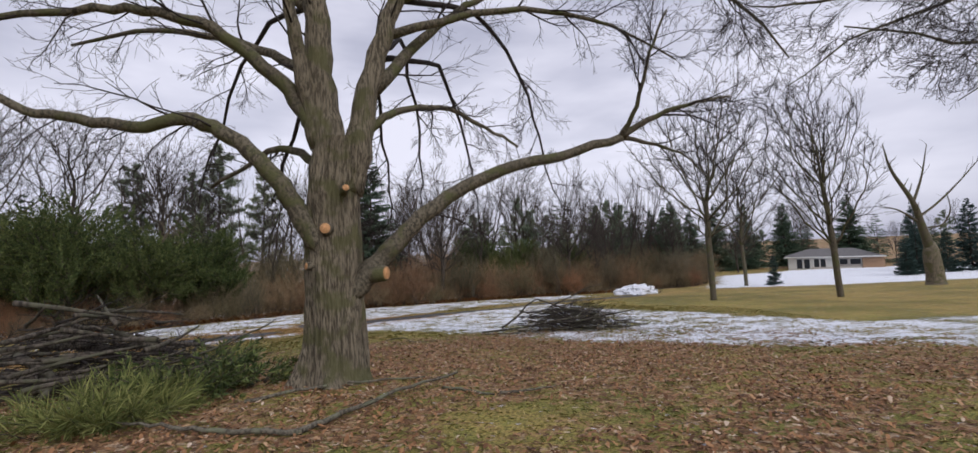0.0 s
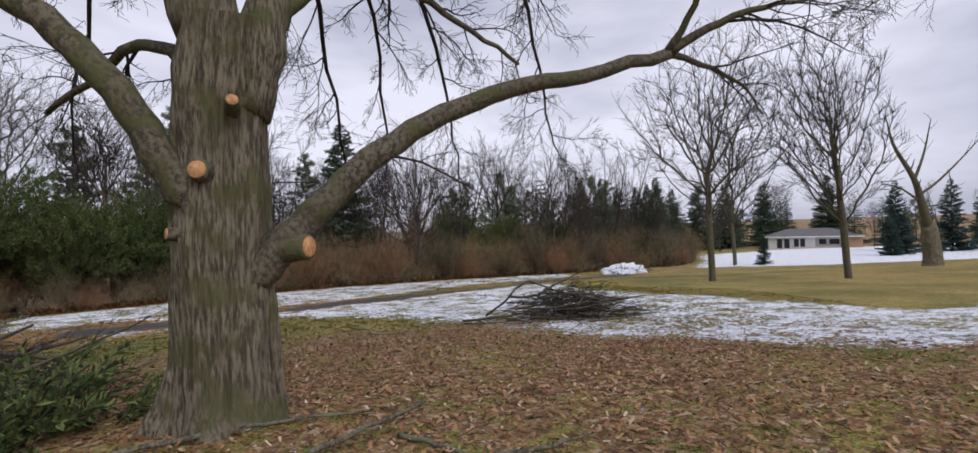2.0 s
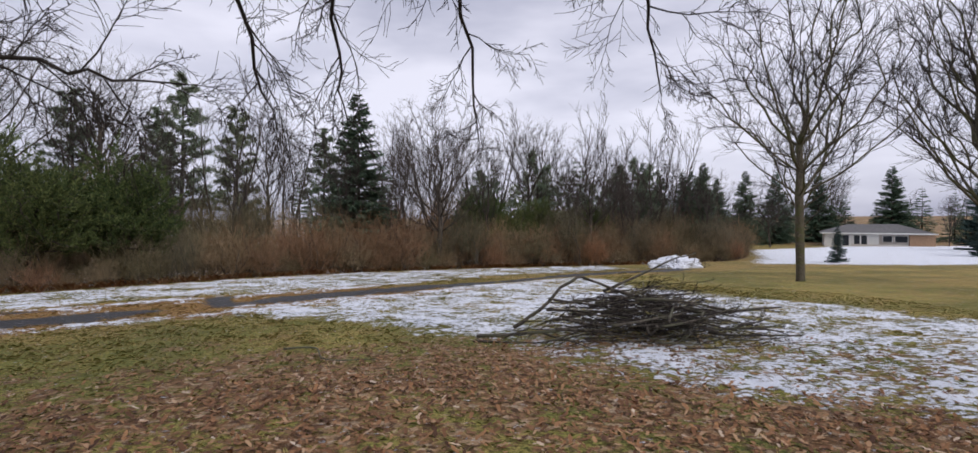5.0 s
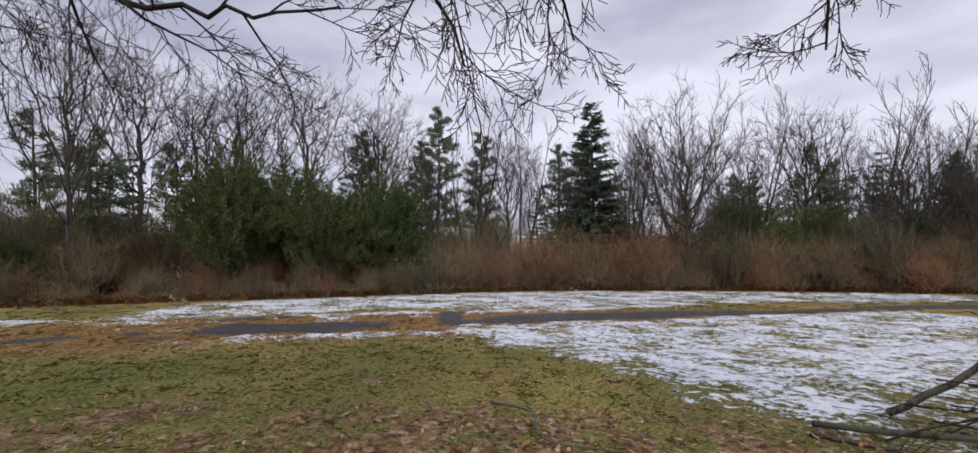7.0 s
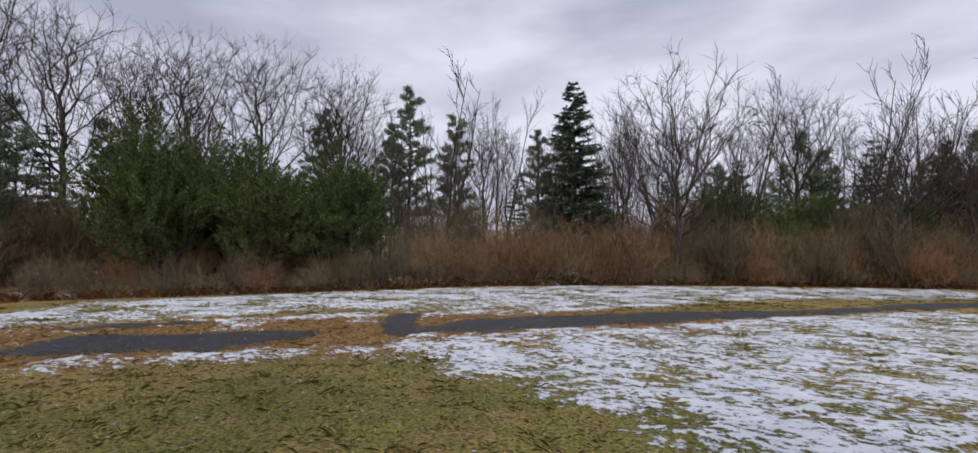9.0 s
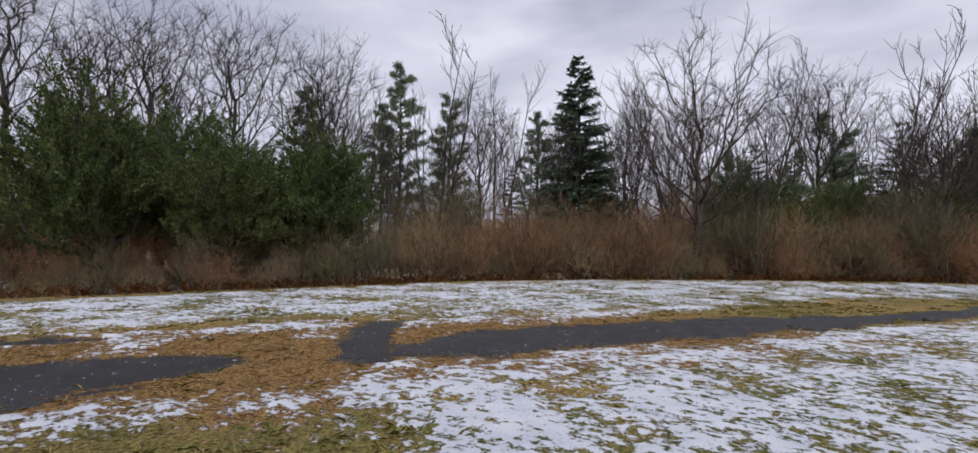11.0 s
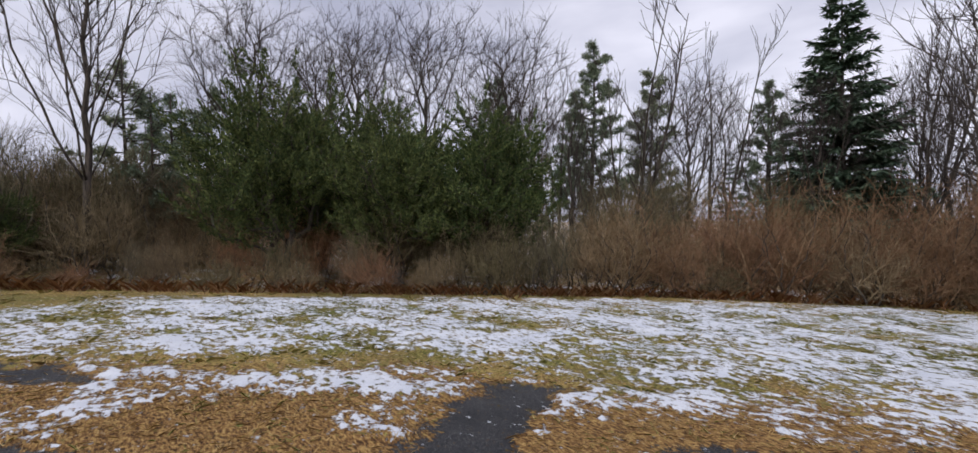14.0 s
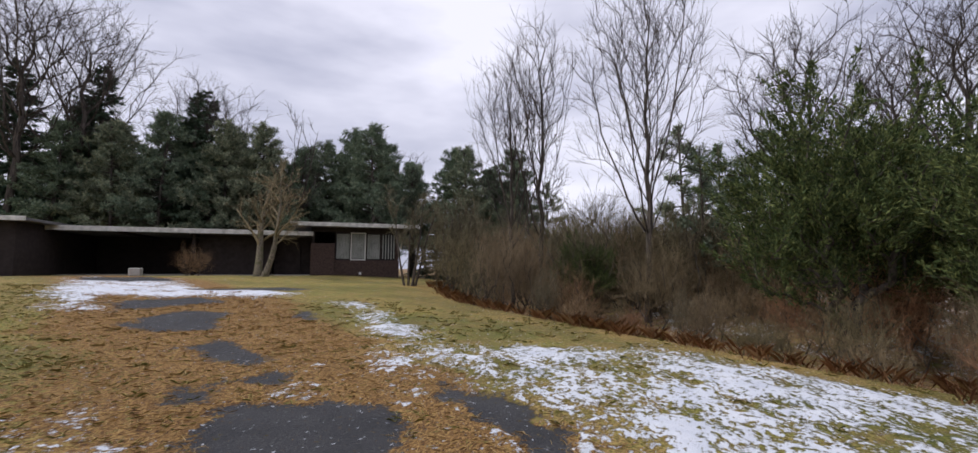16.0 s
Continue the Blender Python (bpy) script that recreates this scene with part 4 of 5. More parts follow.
def shrub_thing(name, branches, mat, label, m, category="shrub"):
    root = tagged(new(name), label, category, kind="thing")
    tube_object("trunk", branches[0], MAT_TREE, root, "darker forking woody base")
    tube_object("tangle", branches[1], mat, root)
    root.matrix_basis = m
    return root


# ---------------------------------------------------------------- lawn trees
r = random.Random(5)
t_, w_ = crowned_tree(r, 14.4, 5.0, 3.6, 0.0115, 400, 0.48, 0.2, 0.6, 0.04, 6, 0.2, 11, 0.5)
tree_thing("tree", t_, w_, "dark-barked bare lawn tree with wide forked crown", stand(12.8, 27.4), MAT_LIMB, MAT_TWIG)
t_, w_ = crowned_tree(r, 13.4, 3.3, 2.8, 0.0115, 360, 0.5, 0.5, 0.7, 0.03, 6, 0.15, 15, 0.75)
lean = stand(18.8, 25.6) @ Matrix.Rotation(radians(-7), 4, "Y")
tree_thing("tree", t_, w_, "slim leaning bare lawn tree with upswept branches", lean, MAT_LIMB, MAT_TWIG)
t_, w_ = crowned_tree(r, 14, 4.6, 4.0, 0.014, 280, 0.5, 0.2)
tree_thing("tree", t_, w_, "twin-stemmed dark bare tree at the far lawn's edge", stand(25, 46.5), MAT_LIMB, MAT_TWIG)


def reaching_tree():
    """A tree whose long boughs hang over the lawn."""
    rr = random.Random(6)
    root = tagged(new("tree"), "bare tree with boughs hanging over the lawn", "tree", kind="thing")
    bx, by = 11.6, 6.4
    root.location = (bx, by, hz(bx, by))
    off = Vector(root.location)
    line = [p - off for p in smooth_line([(bx, by, hz(bx, by) - 0.3), (bx, by, 1.4), (bx - 0.1, by, 3.6), (bx + 0.1, by, 6.0), (bx + 0.3, by, 9.0)], 4)]
    tube_object("trunk", [(line, taper(line, 0.3, 0.05), 12)], MAT_LIMB, root)
    twigs = []
    for pts, r0, count in [([(bx, by, 3.4), (9.6, 6.6, 4.5), (7.3, 6.7, 5.2), (5.6, 7.2, 5.2), (4.4, 7.5, 5.3)], 0.075, 15), ([(bx, by, 3.8), (9.0, 7.2, 4.4), (7.6, 7.0, 4.3), (5.9, 7.5, 4.9)], 0.06, 15),
                           ([(bx, by, 4.6), (7.5, 6.2, 5.6), (6.8, 6.2, 4.9), (6.9, 6.0, 4.2), (7.2, 6.0, 3.6)], 0.05, 13), ([(bx, by, 3.0), (9.4, 6.0, 4.2), (7.8, 5.8, 4.4), (7.0, 5.7, 3.7)], 0.05, 15),
                           ([(bx, by, 5.0), (10.2, 8.2, 6.0), (8.6, 10.0, 6.0), (7.4, 11.4, 5.2)], 0.06, 13), ([(bx, by, 4.2), (12.2, 8.2, 5.4), (12.4, 10.0, 5.6), (12.0, 11.8, 4.8)], 0.06, 12)]:
        line = [p - off for p in smooth_line(pts, 4)]
        line = [p + rand_dir(rr) * 0.05 if 0 < i < len(line) - 1 else p for i, p in enumerate(line)]
        tube_object("limb", [(line, taper(line, r0, 0.012), 8)], MAT_LIMB, root)
        side_branches(rr, twigs, line, 0.024, 1, 3, count, 1.5, 1.0, -0.03, 0.2, 0.004, 0.28)
    tube_object("crown", twigs, MAT_TWIG, root)


reaching_tree()


def snag():
    root = tagged(new("dead_tree"), "broken dead tree with thick split stump and few bare arms", "tree", kind="thing")
    rr = random.Random(3)
    line = smooth_line([(0, 0, -0.3), (0, 0, 0.8), (-0.15, 0, 2.2), (-0.1, 0, 3.2)], 4)
    tube_object("trunk", [(line, [0.75, 0.66, 0.6, 0.57, 0.55, 0.54, 0.53, 0.52, 0.5, 0.48, 0.42, 0.34, 0.2], 14)], MAT_BARK, root)
    for pts, a in [([(-0.2, 0, 2.6), (-0.7, 0, 4.5), (-1.2, 0, 6.2), (-2.4, 0.2, 8.6), (-2.9, 0.2, 10.6)], 0.32), ([(-0.9, 0, 5.0), (0.6, 0, 6.0), (2.6, 0.2, 7.6), (4.4, 0.2, 9.4)], 0.10), ([(-1.2, 0, 6.0), (-0.3, 0.1, 8.0), (0.2, 0, 10.4)], 0.11),
                   ([(-0.8, 0, 4.6), (-2.3, 0, 5.6), (-3.6, 0, 5.9)], 0.09), ([(-0.6, 0, 4.2), (0.8, 0, 4.4), (1.5, 0, 5.4), (1.4, 0, 6.6)], 0.07)]:
        line = smooth_line(pts, 5)
        tube_object("limb", [(line, taper(line, a, 0.025), 8)], MAT_LIMB, root)
        tw = []
        side_branches(rr, tw, line, a * 0.6, 2, 2, 5, 1.3, 0.9, 0.05, 0.3, 0.014)
        for b in tw:
            tube_object("twig", [b], MAT_LIMB, root)
    root.matrix_basis = stand(32.4, 34.6)


snag()

# ---------------------------------------------------------------- the wood
r = random.Random(17)
cedars = []
for k, (x, y, tall, wide) in enumerate([(-21.3, 23.1, 7.7, 2.9), (-17.2, 28.4, 6.9, 2.6), (-23.9, 24.8, 8.0, 2.7)]):
    wd, lv = cedar(r, tall, wide, 600)
    cedars.append(leafy_thing("juniper", wd, lv, MAT_CEDAR, "dark green bushy juniper with feathery upright plumes", stand(x, y)))
    cedars[-1]["group"] = "junipers at the wood's edge"
for k, x, y, a, s in [(1, -18.9, 26.3, 1.0, 0.95), (0, -22.9, 27.2, 2.2, 1.0), (1, -25.8, 26.0, 5.1, 0.9), (2, -1.5, 48, 0.4, 0.95), (0, 3.5, 49.5, 1.4, 0.85), (1, 1.0, 46.5, 3.0, 0.8), (1, -28.5, 16.5, 0.2, 0.5), (2, -24.8, 16.2, 2.2, 0.45), (2, -31.5, 13.5, 2.7, 0.5), (0, 9, 53, 2.1, 0.8)]:
    put(cedars[k], x, y, a, s)

wd, lv = spruce(r, 14.4, 4.4, 58)
spruces = [leafy_thing("spruce", wd, lv, MAT_SPRUCE, "tall dark green spruce with drooping boughs", stand(-11.5, 46))]
wd, lv = spruce(r, 11, 2.8, 34, -0.1)
spruces.append(leafy_thing("spruce", wd, lv, MAT_BLUE, "blue-green spruce with dense tiers", stand(47.4, 54)))
wd, lv = pine(r, 17, 4.4, 84)
pines = [leafy_thing("pine", wd, lv, MAT_PINE, "tall open-crowned pine with grey-green tufts", stand(-27.5, 47.5))]
wd, lv = pine(r, 12, 4.0, 90)
pines.append(leafy_thing("pine", wd, lv, MAT_PINE, "grey-green bushy pine behind the low house", stand(-38, -2)))
for x, y, s in [(-24.2, 50, 0.86), (-31, 41, 0.8), (-19, 58, 0.85), (-33, 52, 0.9)]:
    put(pines[0], x, y, r.uniform(0, 6), s)
def clear_of_house(x, y):
    """Beyond the low house's back wall, or past its end."""
    along_front, back = -0.616 * (x + 22.1) + 0.788 * (y + 12.1), -0.788 * (x + 22.1) - 0.616 * (y + 12.1)
    return back > 9 or along_front > 24 or along_front < -6


# evergreens behind the low house
for k in range(30):
    u, back = -5 + 17 * (k % 15) / 7 + r.uniform(-0.8, 0.8), 10.5 + 3.6 * (k // 15) + r.uniform(-1, 1.5)
    if u > 23:
        back -= 6.5
    put(pines[1], -22.1 - 0.616 * u - 0.788 * back, -12.1 + 0.788 * u - 0.616 * back, r.uniform(0, 6), r.uniform(0.85, 1.08) - 0.10 * (u > 20))
for x, y, s in [(-34, -17, 1.05), (-38, -21, 1.2), (-31, -24, 1.2), (-27, -27, 1.15), (-33, -30, 1.1)]:
    put(spruces[0], x, y, r.uniform(0, 6), s)
# evergreens along the far side
for x, y, s in [(14, 62, 0.75), (18, 66, 0.8), (22, 64, 0.7), (27, 70, 0.85), (31, 84, 0.9), (36, 92, 0.95), (42, 99, 0.9), (48, 100, 1.0), (55, 102, 1.0), (66, 106, 1.0), (76, 100, 1.05), (24, 78, 0.8)]:
    put(spruces[0], x, y, r.uniform(0, 6), s)
put(spruces[1], 27.2, 45.6, 1.0, 0.28, "small blue-green spruce beside the snowy field")
for x, y, s in [(50, 55.5, 0.55), (56, 58, 0.5), (61, 60, 0.85), (69, 63, 0.82), (63, 70, 0.95), (76, 64, 0.9), (83, 60, 1.15), (66, 58, 0.5), (90, 66, 1.2), (88, 52, 1.25)]:
    put(spruces[1], x, y, r.uniform(0, 6), s)
spruces[1].scale = (0.42, 0.42, 0.42)

woods = [crowned_tree(r, 13.4, 5.4, 3.0, 0.0115, 460, 0.5, 0.25, 0.6, 0.04, 5, 0.2, 12, 0.5), crowned_tree(r, 14.5, 2.9, 3.2, 0.008, 330, 0.6, 0.7, 0.75, 0.03, 5, 0.15, 16, 1.0),
         crowned_tree(r, 17.5, 4.8, 6.0, 0.012, 360, 0.58, 0.3, 0.6, 0.04, 5, 0.2, 10, 0.6), crowned_tree(r, 13, 1.9, 3.0, 0.009, 200, 0.6, 0.7, 0.75, 0.03, 4, 0.15, 12, 1.0)]
spots = [(-4.3, 40.6), (-25.6, 18.4), (-31, 35.5), (-26.3, 14.0)]
labels = ["bare wide-crowned tree behind the thicket", "slender bare tree with a narrow crown of upswept twigs", "tall bare tree with a high rounded crown", "thin straight bare young tree"]
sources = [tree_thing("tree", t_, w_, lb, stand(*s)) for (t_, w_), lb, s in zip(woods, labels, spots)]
for k, x, y, s in [(0, 8, 50, 0.9), (2, -34.5, 32.4, 1.0), (2, -28.2, 39.9, 0.8), (1, -25.6, 13.2, 0.78), (3, -23, 40, 0.8), (3, -19.5, 42, 0.75), (3, -16, 44, 0.78), (1, -9, 50, 0.85), (3, -8, 47, 0.9), (3, -6, 50, 0.9), (1, -14.8, 52, 0.9),
                   (2, 3, 54, 0.85), (0, 13, 54, 0.8), (1, 18, 56, 0.75), (3, 6, 47, 0.7), (2, -37, 26, 1.0), (2, -36.7, -18.6, 1.05), (0, -40, -16, 1.05), (2, -29, -23, 1.3), (2, -25.5, -24, 1.35), (0, -34, -28, 1.1), (1, -37, -24, 1.1), (2, -21, 50, 0.85), (3, 11, 49, 0.7), (0, 24, 62, 0.8), (0, 46, 88, 0.8), (2, 70, 108, 0.9), (1, 72, 84, 0.6), (2, -40, 32, 1.0), (3, -22, 36, 0.7), (1, -12, 44, 0.7),
                   (3, -1, 45, 0.8), (0, -48, -10, 1.15), (2, -26, 38, 0.9)]:
    put(sources[k], x, y, r.uniform(0, 6.28), s)

kinds = []
for k, (tall, wide, count, th, lift, mat, lb) in enumerate([(4.8, 4.4, 300, 0.008, 0.35, MAT_SHRUB, "dense brown leafless thicket shrub"), (4.2, 4.6, 320, 0.0075, 0.25, MAT_RED, "red-brown leafless arching shrub"), (5.6, 3.6, 260, 0.0085, 0.6, MAT_OLIVE, "olive-grey tangled bare shrub"), (2.8, 3.8, 280, 0.007, 0.15, MAT_SHRUB, "low brown bramble tangle")]):
    kinds.append(shrub_thing("shrub", shrub(r, tall, wide, count, th, lift), mat, lb, stand(-3 + 4 * k, 46 + k)))



def along(line, spacing, start=0.0):
    carry = start
    for (ax, ay), (bx, by) in zip(line, line[1:]):
        ln = math.hypot(bx - ax, by - ay)
        ux, uy = (bx - ax) / ln, (by - ay) / ln
        while carry < ln:
            yield ax + ux * carry, ay + uy * carry, -uy, ux
            carry += spacing
        carry -= ln


EDGE = WOODS[3:-1]
for back, spacing, pick in [(0.7, 1.7, (3, 3, 0, 1, 2)), (2.2, 1.9, (0, 1, 2, 0)), (4.4, 2.2, (0, 2, 1, 0)), (7.5, 2.8, (0, 2, 0)), (12, 3.6, (0, 2))]:
    for x, y, nx, ny in along(EDGE, spacing, r.random()):
        b = back + r.uniform(-0.5, 0.5)
        k = r.choice(pick if y > 26 else (3, 3, 0, 1, 2))
        if -10.5 < x < -5.0 and 33 < y < 39 and back > 1:
            k = 1
        west = (0.38 if y > 15 else 0.6) if back < 3 else 0.85
        size = r.uniform(0.6, 1.25) * (0.88 if y > 29 else west + (y > 26) * 0.2)
        put(kinds[k], x + nx * b, y + ny * b, r.uniform(0, 6.28), size)

for back, spacing in [(9.5, 3.0), (15, 3.4), (21, 4.0)]:
    for x, y, nx, ny in along(WOODS[3:-2], spacing, r.random()):
        b = back + r.uniform(-1.5, 1.5)
        put(kinds[r.choice((0, 2, 0, 1))], x + nx * b, y + ny * b, r.uniform(0, 6.28), r.uniform(0.95, 1.5) * (1.0 if y > 27 else 0.85))
for x, y, s in [(-8.2, 37.0, 1.15), (-6.4, 38.2, 1.2), (-11.5, 33.6, 0.95), (-13.4, 31.2, 0.9), (3, 44, 1.0), (9, 46.5, 1.1), (-1.6, 41.6, 1.0)]:
    put(kinds[1], x, y, r.uniform(0, 6), s, "rounded red-brown bush bulging from the thicket")
for k in range(46):
    x, y = r.uniform(-45, -26), r.uniform(9.5, 24)
    put(kinds[r.choice((0, 2, 2, 0, 1))], x, y, r.uniform(0, 6.28), r.uniform(0.7, 1.05) * (1 - (x + 26) * 0.012))
for x, y in [(-35, 6.5), (-36.8, 4.4), (-34.2, 9.2), (-38, 7), (-32.6, 8.4)]:
    put(kinds[2], x, y, r.uniform(0, 6.28), r.uniform(0.6, 0.85), "olive-grey bare shrub beside the house corner")
# deeper wood: light trees behind the edge
wd, lv = spruce(r, 11, 3.0, 22)
deep = [leafy_thing("spruce", wd, lv[::2], MAT_SPRUCE, "dark evergreen deep in the wood", stand(-34, 44))]
t_, w_ = bare_tree(r, 14, 2, 0.14, 0.3, 0.016, 9, 0.08, 0.25, 2)
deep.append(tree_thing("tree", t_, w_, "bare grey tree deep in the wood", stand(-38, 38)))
wd, lv = pine(r, 11, 3.6, 26)
deep.append(leafy_thing("pine", wd, lv, MAT_PINE, "grey-green pine deep in the wood", stand(-40, 30)))
for back, spacing in [(10, 4.6), (15, 4.2), (22, 4.6), (30, 5.0), (40, 5.5)]:
    for x, y, nx, ny in along(WOODS[1:], spacing, r.random() * 3):
        b = back + r.uniform(-2, 2)
        k = r.choice((0, 1, 1, 2, 2, 1) if y > 20 else (0, 2, 2, 1))
        if k == 1 and back < 25 and 2 < y < 30:
            continue
        if not clear_of_house(x + nx * b, y + ny * b) or (2 < y + ny * b < 19 and x < -19 and k == 1):
            continue
        low = 0.36 if 2 < y + ny * b < 19 else 0.55 if -30 < x < 2 and back < 20 else 0.75
        put(deep[k], x + nx * b, y + ny * b, r.uniform(0, 6.28), r.uniform(low, low + 0.3) * (1.2 if k == 1 else 1.0))
for k in range(60):
    put(deep[r.choice((0, 0, 1, 2))], 40 + k * 1.6 + r.uniform(-2, 2), 116 + r.uniform(-2, 16) - 0.5 * k, r.uniform(0, 6.28), r.uniform(0.7, 1.1))
for k in range(40):
    x, y, size = -38 - r.uniform(0, 14) + 0.2 * k, 10 - k * 1.15, r.uniform(0.6, 0.85) + 0.008 * k
    if clear_of_house(x, y):
        put(deep[r.choice((0, 2, 2, 1))], x, y, r.uniform(0, 6.28), size)

# ---------------------------------------------------------------- low brown house at the end of the drive
def box(bm, x0, x1, y0, y1, z0, z1, bevel=0.0):
    g = bmesh.ops.create_cube(bm, size=1.0)
    for v in g["verts"]:
        v.co = Vector((x0 + (v.co.x + 0.5) * (x1 - x0), y0 + (v.co.y + 0.5) * (y1 - y0), z0 + (v.co.z + 0.5) * (z1 - z0)))
    if bevel:
        bmesh.ops.bevel(bm, geom=[e for e in bm.edges if all(v in g["verts"] for v in e.verts)], offset=bevel, segments=1, affect="EDGES")


def block(name, dims, mat, parent, label="", bevel=0.01):
    bm = bmesh.new()
    box(bm, *dims, bevel)
    return part(name, bm, mat, parent, label)


def low_house():
    """Local x runs along the front, local y goes back into the house."""
    root = tagged(new("house"), "low dark brown brick house with flat pale-edged roofs and open carport", "house", kind="thing")
    a = math.atan2(10.5, -8.3)
    block("wall", (0.2, 13.4, 5.6, 5.85, 0, 2.5), MAT_SIDING, root)
    block("wall", (-0.1, 0.15, 0.6, 5.85, 0, 2.5), MAT_SIDING, root)
    block("wall", (7.2, 7.4, 0.9, 5.6, 0, 2.42), MAT_SIDING, root)
    block("wall", (7.4, 11.2, 0.9, 1.1, 0, 2.42), MAT_SIDING, root)
    block("door", (11.9, 12.8, 1.6, 1.66, 0.05, 2.1), MAT_SIDING, root)
    block("wall", (11.2, 13.4, 1.7, 1.9, 0, 2.42), MAT_SIDING, root)
    block("concrete_floor", (-0.2, 13.6, 0.4, 5.8, -0.4, 0.03), MAT_CONCRETE, root)
    block("roof", (-0.8, 13.6, -0.5, 6.4, 2.44, 2.60), MAT_ROOF, root)
    block("fascia", (-0.85, 13.65, -0.56, -0.50, 2.40, 2.66), MAT_FASCIA, root, "peeling pale fascia board")
    for x in (0.1, 3.6, 7.0, 10.6):
        block("rafter_end", (x - 0.06, x + 0.06, -0.45, 5.5, 2.28, 2.44), MAT_SIDING, root)
    for x in (0.05, 7.1):
        block("post", (x - 0.08, x + 0.08, 0.2, 0.36, 0, 2.4), MAT_SIDING, root)
    # wing with the windows
    block("chimney", (13.5, 14.9, -0.1, 0.9, -0.4, 1.98), MAT_BROWNBRICK, root)
    block("wall", (13.5, 18.9, 0.15, 0.4, -0.4, 0.95), MAT_BROWNBRICK, root)
    block("wall", (18.65, 18.9, 0.4, 6.5, -0.4, 3.0), MAT_BROWNBRICK, root)
    block("wall", (13.5, 13.7, 0.3, 6.5, 0, 3.0), MAT_SIDING, root)
    block("wall", (13.5, 18.9, 6.5, 6.7, -0.4, 3.0), MAT_SIDING, root)
    block("plinth", (13.3, 19.2, -0.15, 0.15, -0.5, -0.22), MAT_CONCRETE, root)
    block("roof", (12.4, 20.0, -0.9, 7.2, 3.02, 3.18), MAT_ROOF, root)
    block("fascia", (12.35, 20.05, -0.95, -0.9, 2.98, 3.22), MAT_FASCIA, root, "peeling pale fascia board")
    block("header", (13.7, 18.65, 0.2, 0.36, 2.72, 3.02), MAT_SIDING, root)
    for i in range(4):
        x = 14.95 + i * 0.94
        win = block("window", (x, x + 0.86, 0.25, 0.275, 0.98, 2.7), MAT_GLASS, root, "dark glass pane")
        bright = MAT_WHITE if i == 1 else MAT_SIDING
        for d in ((x - 0.04, x + 0.03, 0.2, 0.3, 0.95, 2.72), (x + 0.83, x + 0.9, 0.2, 0.3, 0.95, 2.72), (x + 0.03, x + 0.83, 0.2, 0.3, 2.65, 2.72), (x + 0.03, x + 0.83, 0.2, 0.3, 0.95, 1.02)):
            block("window_frame", d, bright, win)
        for q in range(9):
            if i == 3 and q % 2:
                continue
            cx = x + 0.06 + q * 0.088
            block("blind_slat", (cx, cx + 0.075, 0.21, 0.235, 1.05, 2.62), MAT_CURTAIN, win, "", 0)
    block("vent", (16.4, 16.55, 0.11, 0.15, 0.05, 0.2), MAT_WHITE, root)
    root.matrix_basis = Matrix.Translation((-22.1, -12.1, -0.22)) @ Matrix.Rotation(math.pi - math.atan2(14.6, 11.4), 4, "Z")
    # roof of the nearer outbuilding
    shed = tagged(new("outbuilding"), "brown outbuilding with a flat snow-edged roof", "shed", kind="thing")
    block("wall", (-3.2, 2.0, 0.4, 4.0, -0.2, 2.5), MAT_SIDING, shed)
    block("roof", (-4, 2.6, -0.2, 4.6, 2.52, 2.66), MAT_ROOF, shed)
    block("fascia", (-4.05, 2.65, -0.26, -0.2, 2.5, 2.72), MAT_FASCIA, shed)
    shed.matrix_basis = Matrix.Translation((-18.6, -11.4, -0.1)) @ Matrix.Rotation(math.pi - math.atan2(14.6, 11.4), 4, "Z")


low_house()
b_ = tagged(new("concrete_block"), "pale concrete block on the drive", "block", kind="thing")
block("block", (-0.6, 0.6, -0.25, 0.25, 0, 0.42), MAT_CONCRETE, b_, bevel=0.04)
b_.matrix_basis = Matrix.Translation((-23.2, -6.1, hz(-23.2, -6.1) - 0.02)) @ Matrix.Rotation(0.9, 4, "Z")
t_, w_ = bare_tree(r, 6.0, 2, 0.24, 0.42, 0.012, 12, 0.0, 0.3)
tree_thing("tree", t_, w_, "stout pale-barked bare tree before the house", stand(-25.4, -0.3), MAT_BARK, MAT_SHRUB)
put(kinds[1], -24.9, -4.3, 0.3, 0.45, "rounded reddish bare bush before the carport")
for x, y, s in [(-26.4, 7.9, 1.0), (-28.2, 9.2, 0.9)]:
    t_, w_ = bare_tree(r, 4.6 * s, 4, 0.09, 0.40, 0.010, 9, 0.02, 0.25)
    tree_thing("tree", t_, w_, "crooked many-stemmed small tree by the house corner", stand(x, y), MAT_TREE, MAT_OLIVE)


